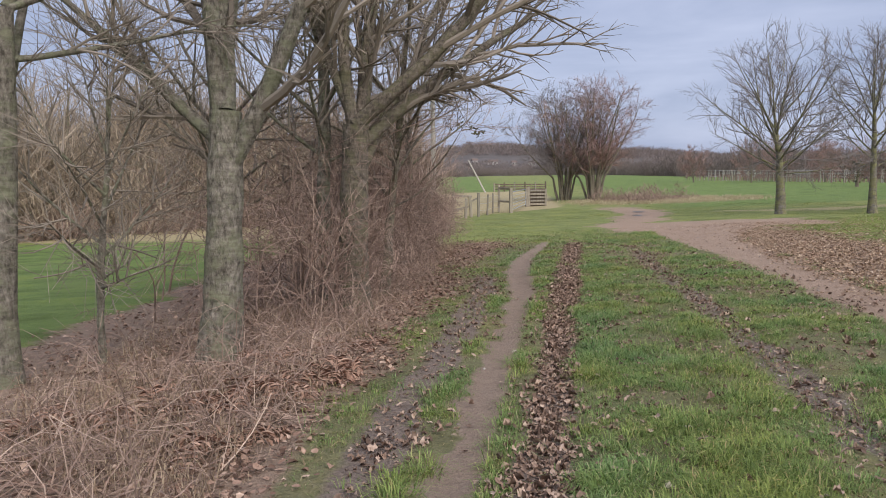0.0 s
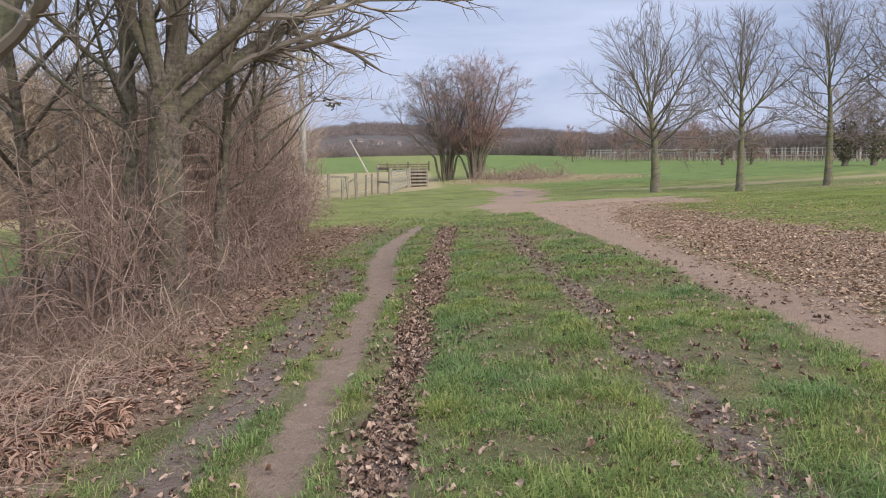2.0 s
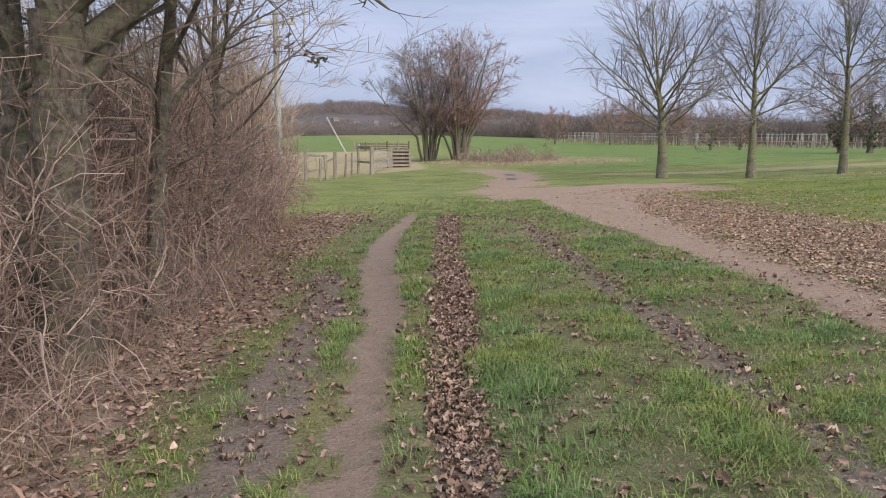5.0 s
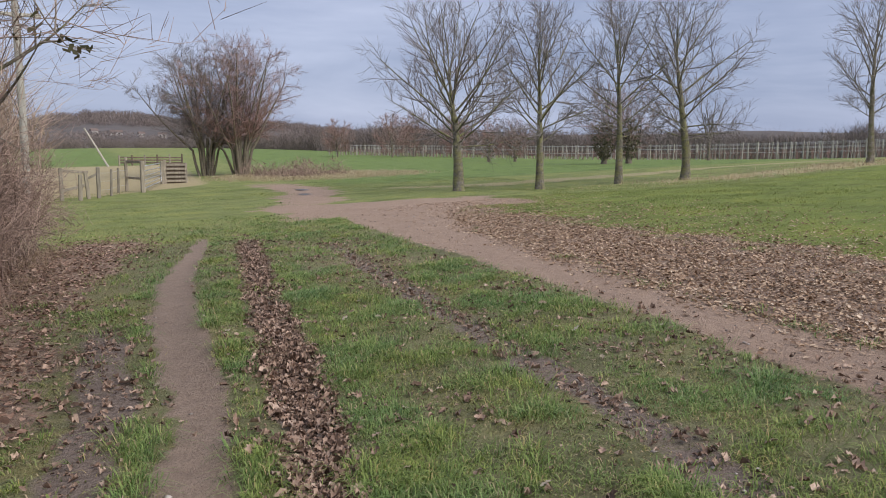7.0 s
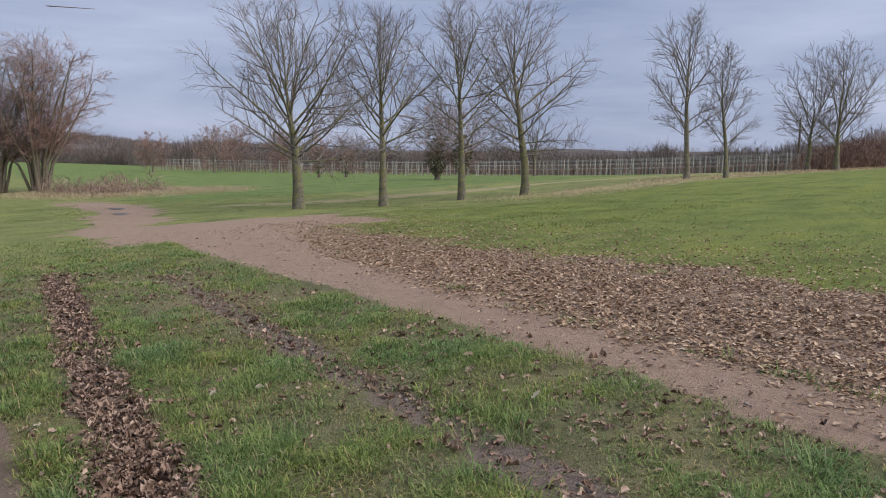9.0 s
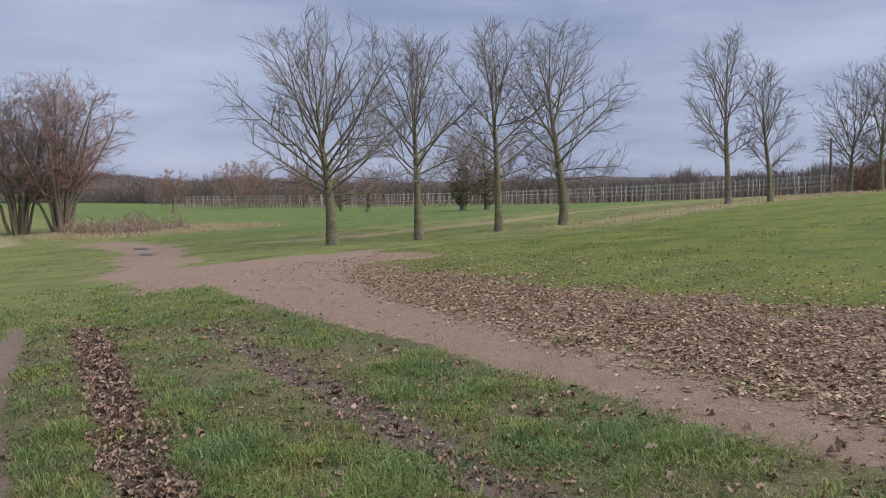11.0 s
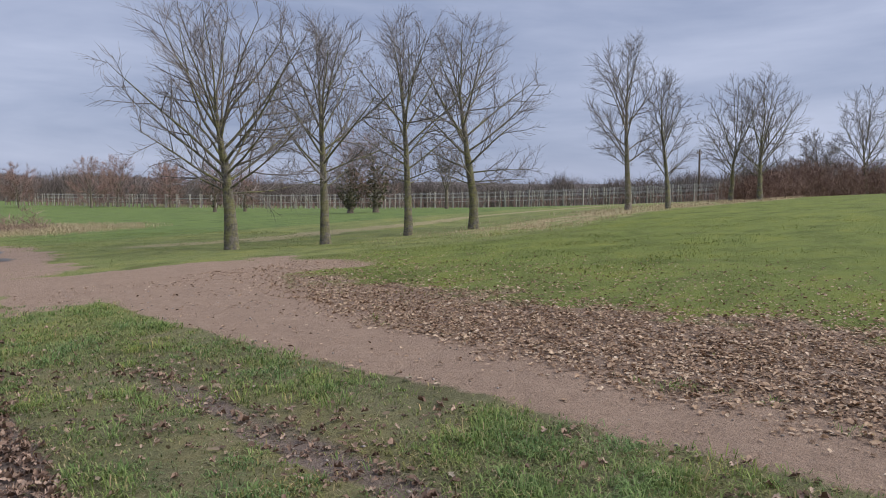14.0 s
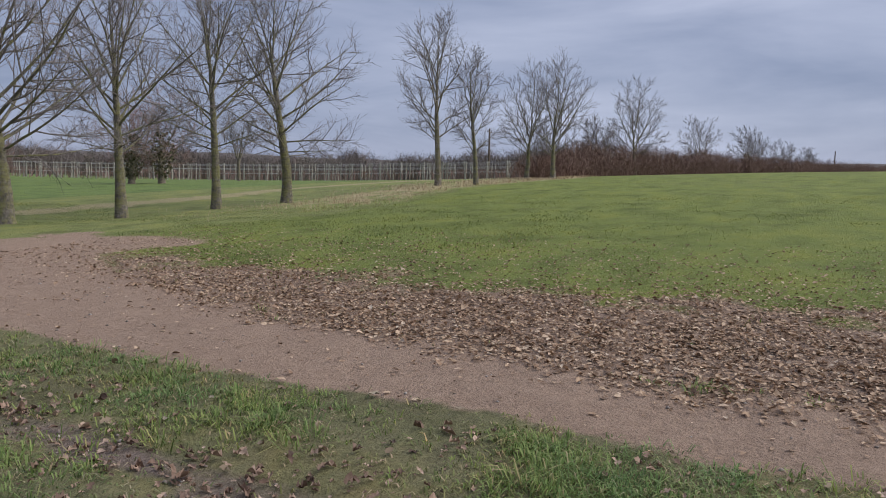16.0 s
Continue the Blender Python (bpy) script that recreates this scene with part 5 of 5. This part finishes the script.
def vineyard():
    ax, ay, cx, cy = 74.0, 37.5, 60.0, 84.0
    dx, dy = cx - ax, cy - ay
    ln = math.hypot(dx, dy)
    ux, uy = dx / ln, dy / ln
    ox, oy = uy, -ux
    f = thing("vineyard", ax, ay, ground_z(ax, ay), "bare winter vineyard with rows of grey posts and wires", "vineyard")
    bz = ground_z(ax, ay)
    me = box_mesh("post", 0.1, 0.1, 1.95, 0.012, 0.95)
    me.materials.append(M_WOOD_PALE)
    rng = np.random.default_rng(81)
    vines = []
    for row in range(6):
        length = ln + 55
        q = []
        for k in range(50):
            s = k * length / 49 + rng.uniform(-0.3, 0.3)
            x, y = ax + ux * s + ox * row * 2.3 * 1.0, ay + uy * s + oy * row * 2.3
            ob = new("post", me)
            ob.parent = f
            ob.matrix_local = pose(x - ax, y - ay, ground_z(x, y) - bz - 0.1, rng.normal(0, 2), rng.normal(0, 2), rng.uniform(0, 90))
            q.append((x - ax, y - ay, ground_z(x, y) - bz))
        for h in (0.75, 1.25, 1.7):
            p = np.array([[(a, b, c + h) for a, b, c in q]])
            part("wire", tube_mesh("wire", [(p, np.full((1, len(q)), 0.008), 3)]), M_METAL, f)
        s = np.arange(0, length, 0.8)
        vx, vy = ax + ux * s + ox * row * 2.3, ay + uy * s + oy * row * 2.3
        vines.append(np.stack([vx - ax, vy - ay, ground_height(vx, vy) - bz], 1))
    base = np.concatenate(vines)
    n = len(base)
    a = stems(rng, base, np.stack([rng.normal(0, 0.15, n), rng.normal(0, 0.15, n), np.ones(n)], 1), rng.uniform(0.7, 1.0, n), 4, 0.12, 0.05)
    r = np.full((n, 4), 0.035)
    b, br = sprout(rng, a, r, 5, 0.6, 1.0, 60, 1.1, 3, 0.2, 0.25, 0.4, 0.012, 0.5)
    me = tube_mesh("vines", [(a, r, 4), (b, br, 3)], False)
    tagged(part("vines", me, M_TWIG_RED, f, "leafless brown vine stems"), kind="stuff")


vineyard()

# ---- woods, hedges and scrub of upright stems ----


def stem_clumps(rng, cx, cy, rad, hgt, per, width, spread=0.55):
    """Clumps of thin upright slivers fanning from a base, one clump for each centre."""
    n = len(cx) * per
    i = np.repeat(np.arange(len(cx)), per)
    a = rng.uniform(0, 2 * np.pi, n)
    q = np.sqrt(rng.random(n))
    x = cx[i] + rad[i] * q * np.cos(a) * 0.8
    y = cy[i] + rad[i] * q * np.sin(a) * 0.8
    z = land(x, y) - 0.2
    out = rng.normal(0, spread, n)
    turn = rng.uniform(0, 2 * np.pi, n)
    lift = rng.random(n) ** 0.8
    top = hgt[i] * np.sqrt(np.maximum(0.1, 1 - 0.75 * q * q))
    start = top * lift * 0.85
    ln = hgt[i] * rng.uniform(0.12, 0.34, n)
    tipz = start + ln * rng.uniform(0.45, 1.0, n)
    dx, dy = np.cos(turn) * out * ln, np.sin(turn) * out * ln
    w = width * rng.uniform(0.5, 1.3, n)
    sx, sy = -np.sin(turn + 1.3) * w, np.cos(turn + 1.3) * w
    v = np.stack([np.stack([x - sx, y - sy, z + start], 1), np.stack([x + sx, y + sy, z + start], 1), np.stack([x + dx, y + dy, z + tipz], 1)], 1).reshape(-1, 3)
    return mesh_from("clumps", v, np.arange(3 * n), np.full(n, 3))


M_WOODS = island_mat("far_woods_twigs", [(0.0, (0.13, 0.108, 0.1)), (0.5, (0.2, 0.168, 0.155)), (1.0, (0.28, 0.236, 0.215))], big=((0.06, (0.75, 0.72, 0.72)),))
M_WOODS_LEFT = island_mat("wood_edge_twigs", [(0.0, (0.2, 0.158, 0.12)), (0.5, (0.36, 0.29, 0.22)), (1.0, (0.52, 0.43, 0.33))], big=((0.25, (0.72, 0.68, 0.64)),))
M_HEDGE = island_mat("brown_hedge_twigs", [(0.0, (0.11, 0.068, 0.052)), (0.5, (0.19, 0.12, 0.095)), (1.0, (0.27, 0.18, 0.14))])
M_IVY = island_mat("ivy_leaves", [(0.0, (0.06, 0.062, 0.035)), (0.6, (0.12, 0.115, 0.065)), (1.0, (0.2, 0.165, 0.1))])


def stuff(name, me, material, label, category):
    me.materials.append(material)
    return tagged(new(name, me), label, category, kind="stuff")


def along(rng, pts, n, jitter):
    p = np.array(pts, float)
    seg = np.linalg.norm(np.diff(p, axis=0), axis=1)
    s = np.sort(rng.random(n)) * seg.sum()
    acc = np.concatenate([[0], np.cumsum(seg)])
    x = np.interp(s, acc, p[:, 0]) + rng.normal(0, jitter, n)
    y = np.interp(s, acc, p[:, 1]) + rng.normal(0, jitter, n)
    return x, y


def woods():
    rng = np.random.default_rng(91)
    x, y = along(rng, [(-240, 270), (-20, 312), (48, 296), (64, 210), (80, 168), (95, 140)], 420, 5)
    stuff("far_woods", stem_clumps(rng, x, y, rng.uniform(3.5, 7, 420), rng.uniform(4.2, 6.4, 420) * (1.1 - 0.45 * (1 - smooth(20, 55, x))) * (0.75 + 0.5 * vnoise(x / 18, y / 18, 5)), 560, 0.06, 0.8), M_WOODS, "distant line of leafless brown trees across the fields", "woods")
    x, y = along(rng, [(92, 150), (110, 95), (118, 70), (112, 48), (96, 38)], 260, 4)
    stuff("vineyard_woods", stem_clumps(rng, x, y, rng.uniform(2, 4.5, 260), rng.uniform(4.2, 6.2, 260) * (0.75 + 0.5 * vnoise(x / 14, y / 14, 6)), 440, 0.04, 0.8), M_WOODS, "belt of leafless trees behind the vineyard", "woods")
    x, y = along(rng, [(-140, 800), (45, 830), (190, 800), (360, 730)], 300, 45)
    x2, y2 = along(rng, [(-120, 960), (60, 1000), (240, 960), (480, 880)], 240, 40)
    x3, y3 = along(rng, [(-90, 520), (20, 560), (140, 560), (260, 520)], 70, 45)
    x, y = np.concatenate([x, x2, x3]), np.concatenate([y, y2, y3])
    n = len(x)
    stuff("hill_woods", stem_clumps(rng, x, y, rng.uniform(9, 17, n), rng.uniform(7, 13, n) * np.where(y < 620, 0.55, 1), 170, 0.32, 0.8), M_WOODS, "leafless brown woods on the far hill", "woods")
    x, y = along(rng, [(55.5, 31.2), (78.7, 28.2), (111.6, 20.8), (151.5, 7.7), (185, -8)], 300, 0.5)
    stuff("brown_hedge", stem_clumps(rng, x, y, rng.uniform(1.2, 2.4, 300), rng.uniform(2.0, 3.3, 300) * (0.8 + 0.4 * smooth(57, 66, x)), 300, 0.026, 1.2), M_HEDGE, "dense brown leafless hedge along the field", "hedge")
    x, y = along(rng, [(-48, 24), (-28, 36), (-17, 42), (-9, 47), (-5, 56)], 170, 2.2)
    stuff("wood_edge", stem_clumps(rng, x, y, rng.uniform(1.5, 3.2, 170), rng.uniform(6.0, 10.5, 170), 500, 0.032, 1.1), M_WOODS_LEFT, "tangled leafless wood beyond the green field", "woods")
    x, y = along(rng, [(-50, 22), (-28, 34), (-17, 40), (-9, 45)], 130, 1.0)
    stuff("scrub_edge", stem_clumps(rng, x, y, rng.uniform(0.8, 1.8, 130), rng.uniform(1.0, 2.6, 130), 220, 0.025, 1.1), M_BRAMBLE, "brown scrub along the edge of the wood", "scrub")
    x, y = along(rng, [(13.5, 60), (15.5, 57), (18, 60)], 40, 1.2)
    stuff("scrub_patch", stem_clumps(rng, x, y, rng.uniform(0.8, 1.6, 40), rng.uniform(0.7, 1.8, 40), 110, 0.03, 0.9), M_BRAMBLE, "brown scrub round the foot of the pollards", "scrub")


woods()

WOOD = "trees of the wood's edge"
wood_a = tree_thing("woodland_tree", -15.5, 42.0, fork_tree(95, 10, 2.2, [(-0.5, 0, 1), (0.5, 0.2, 1), (0.1, 0.6, 1.1), (0, -0.5, 1.1), (-0.8, 0.4, 0.7), (0.8, -0.3, 0.7)], [7, 7.2, 7.4, 7, 5.5, 5.5], 0.22, 0.45), M_BARK_DARK, M_TWIG_ASH, "tangled leafless tree at the wood's edge", WOOD, 8)
for k, (tx, ty, sc, rz) in enumerate(((-20, 38.5, 1.0, 70), (-24.5, 37, 1.15, 160), (-11.5, 45.5, 0.95, 250), (-18, 44, 1.25, 20), (-30, 33, 1.1, 300), (-8, 50, 0.9, 130), (-4.5, 54, 0.75, 200))):
    copy_thing(wood_a, pose(tx, ty, ground_z(tx, ty), 0, 0, rz))


def ivy_tree(seed, x, y, h, label, n):
    made = dome_tree(seed, h, h * 0.2, h * 0.24, h * 0.5, 0.04 * h, 15, 0.85, lead=0.5, flat=8, tip=0.008)
    t = tree_thing("ivy_tree", x, y, made, M_BARK_DARK, M_TWIG_RED, label, "bushy trees along the vineyard", 8)
    rng = np.random.default_rng(seed)
    a, u = rng.uniform(0, 6.28, n), rng.random(n)
    r = (0.1 + 1.05 * np.sin(np.pi * (0.05 + 0.85 * u))) * rng.random(n) ** 0.5
    p = np.stack([np.cos(a) * r, np.sin(a) * r, 0.35 + u * h * 0.5], 1)
    d1, d2 = unit(rng.normal(0, 1, (n, 3))) * 0.11, unit(rng.normal(0, 1, (n, 3))) * 0.09
    v = np.stack([p - d1, p + d2, p + d1, p - d2], 1).reshape(-1, 3)
    part("ivy", mesh_from("ivy", v, np.arange(4 * n), np.full(n, 4)), M_IVY, t, "dark ivy clothing the trunk")


ivy_tree(101, 43.1, 58.4, 6.6, "dark ivy-clad bushy tree at the vineyard's edge", 900)
ivy_tree(102, 44.7, 57.0, 7.0, "brown ivy-clad bushy tree at the vineyard's edge", 700)
ivy_tree(103, 44.2, 80.1, 5.0, "small ivy-clad tree before the vineyard", 130)
ivy_tree(104, 46.8, 78.6, 4.6, "small ivy-clad tree before the vineyard", 130)
tree_thing("vineyard_tree", 58.5, 61.0, fork_tree(105, 6.5, 1.8, [(-0.4, 0.2, 1), (0.5, -0.1, 1), (0.1, 0.4, 1), (-0.2, -0.5, 1)], [4.6] * 4, 0.17, 0.7), M_BARK_DARK, M_TWIG_ROW, "small bare tree in front of the vineyard posts", "", 8)

for lx, ly, lh, seed in ((46.0, 112.0, 6.4, 121), (51.5, 116.0, 7.0, 122), (55.0, 108.0, 5.8, 123), (40.0, 120.0, 5.6, 124), (60.0, 118.0, 6.6, 125)):
    tree_thing("field_tree", lx, ly, dome_tree(seed, lh, lh * 0.15, lh * 0.12, lh * 0.5, 0.022 * lh, 18, 1.0, lead=0.5, flat=12, tip=0.014), M_BARK_DARK, M_TWIG_RED, "rounded brown leafless tree beyond the green field", "bushy trees along the vineyard", 8)

# ---- distant houses ----


def house(x, y, w, d, h, turn, label):
    z = ground_z(x, y)
    f = thing("house", x, y, z, label, "house", "far village houses")
    f.rotation_euler = (0, 0, radians(turn))
    part("wall", box_mesh("wall", w, d, h, 0.0), M_PLASTER, f)
    bm = bmesh.new()
    e, rh = 0.35, 0.42 * d
    vs = [bm.verts.new(c) for c in ((-w / 2 - e, -d / 2 - e, h - 0.1), (w / 2 + e, -d / 2 - e, h - 0.1), (w / 2 + e, d / 2 + e, h - 0.1), (-w / 2 - e, d / 2 + e, h - 0.1), (-w / 2 - e, 0, h + rh), (w / 2 + e, 0, h + rh))]
    for q in ((0, 1, 5, 4), (2, 3, 4, 5), (0, 4, 3), (1, 2, 5), (3, 2, 1, 0)):
        bm.faces.new([vs[k] for k in q])
    me = bpy.data.meshes.new("roof")
    bm.to_mesh(me)
    bm.free()
    part("roof", me, M_ROOF, f)
    for k in (-0.28, 0.28):
        wd = part("window", box_mesh("window", 1.1, 0.1, 1.1, 0.02), M_WOOD_PALE, f)
        wd.location = (k * w, -d / 2 - 0.02, 0.8)
        pane = part("pane", box_mesh("pane", 0.9, 0.04, 0.9, 0.0), M_GLASS, wd)
        pane.location = (0, -0.05, 0.1)


house(24.0, 596, 4.5, 4, 3.8, 20, "small pale house with a brown roof on the far hillside")
house(39.0, 600, 8, 4, 2.4, -10, "long low pale house on the far hillside")
house(55.0, 592, 4, 3.5, 2.4, 15, "pale house with brown roof among far trees")
house(70.0, 598, 5.5, 3.5, 2.4, 0, "pale house with brown roof among far trees")

# ---- hanging dead leaves on the overhanging twig ----


def hanging_cluster():
    x, y, z = 0.5, 14.35, 2.62
    f = thing("hanging_twig", x, y, z, "drooping twig with a clump of dark dead leaves", "twig")
    p = np.array([[(-1.0, 0.2, 1.1), (-0.55, 0.1, 0.75), (-0.25, 0.05, 0.45), (-0.1, 0, 0.15), (0.05, 0, -0.05), (0.3, -0.05, -0.1)]])
    part("stem", tube_mesh("stem", [(p, np.linspace(0.012, 0.004, 6)[None], 5)]), M_TWIG_ASH, f)
    rng = np.random.default_rng(111)
    n = 26
    q = np.array([-0.12, 0, 0.1]) + rng.normal(0, 1, (n, 3)) * np.array([0.14, 0.06, 0.05]) + np.linspace(0, 1, n)[:, None] * np.array([0.3, 0, -0.2])
    d1, d2 = unit(rng.normal(0, 1, (n, 3))) * 0.05, unit(rng.normal(0, 1, (n, 3))) * 0.035
    v = np.stack([q - d1, q + d2, q + d1, q - d2], 1).reshape(-1, 3)
    part("dead_leaves", mesh_from("dead_leaves", v, np.arange(4 * n), np.full(n, 4)), M_IVY, f, "dark shrivelled leaves")


hanging_cluster()

# ---- puddle in the lane ----


def puddle(x, y, rx, ry):
    m, ns, ls, b = mat("puddle_water", 0.5)
    b.inputs["Base Color"].default_value = (0.1, 0.085, 0.07, 1)
    b.inputs["Specular IOR Level"].default_value = 0.35
    bump(ns, ls, b, noise_node(ns, ls, 6, 2), 0.08, 0.01)
    n = 40
    a = np.arange(n) * 2 * np.pi / n
    k = 0.75 + 0.5 * vnoise(np.cos(a) * 2 + 9, np.sin(a) * 2 + 9, 4)
    px, py = rx * k * np.cos(a), ry * k * np.sin(a)
    z = float(np.max(ground_height(x + px, y + py))) - 0.01
    bm = bmesh.new()
    bm.faces.new([bm.verts.new((p, q, 0)) for p, q in zip(px, py)])
    me = bpy.data.meshes.new("puddle")
    bm.to_mesh(me)
    bm.free()
    me.materials.append(m)
    ob = new("water_puddle", me)
    ob.location = (x, y, z)
    tagged(ob, "shallow puddle lying in the muddy lane", "water", kind="structure")


puddle(9.6, 36.6, 0.35, 0.7)
puddle(10.6, 40.5, 0.35, 0.8)
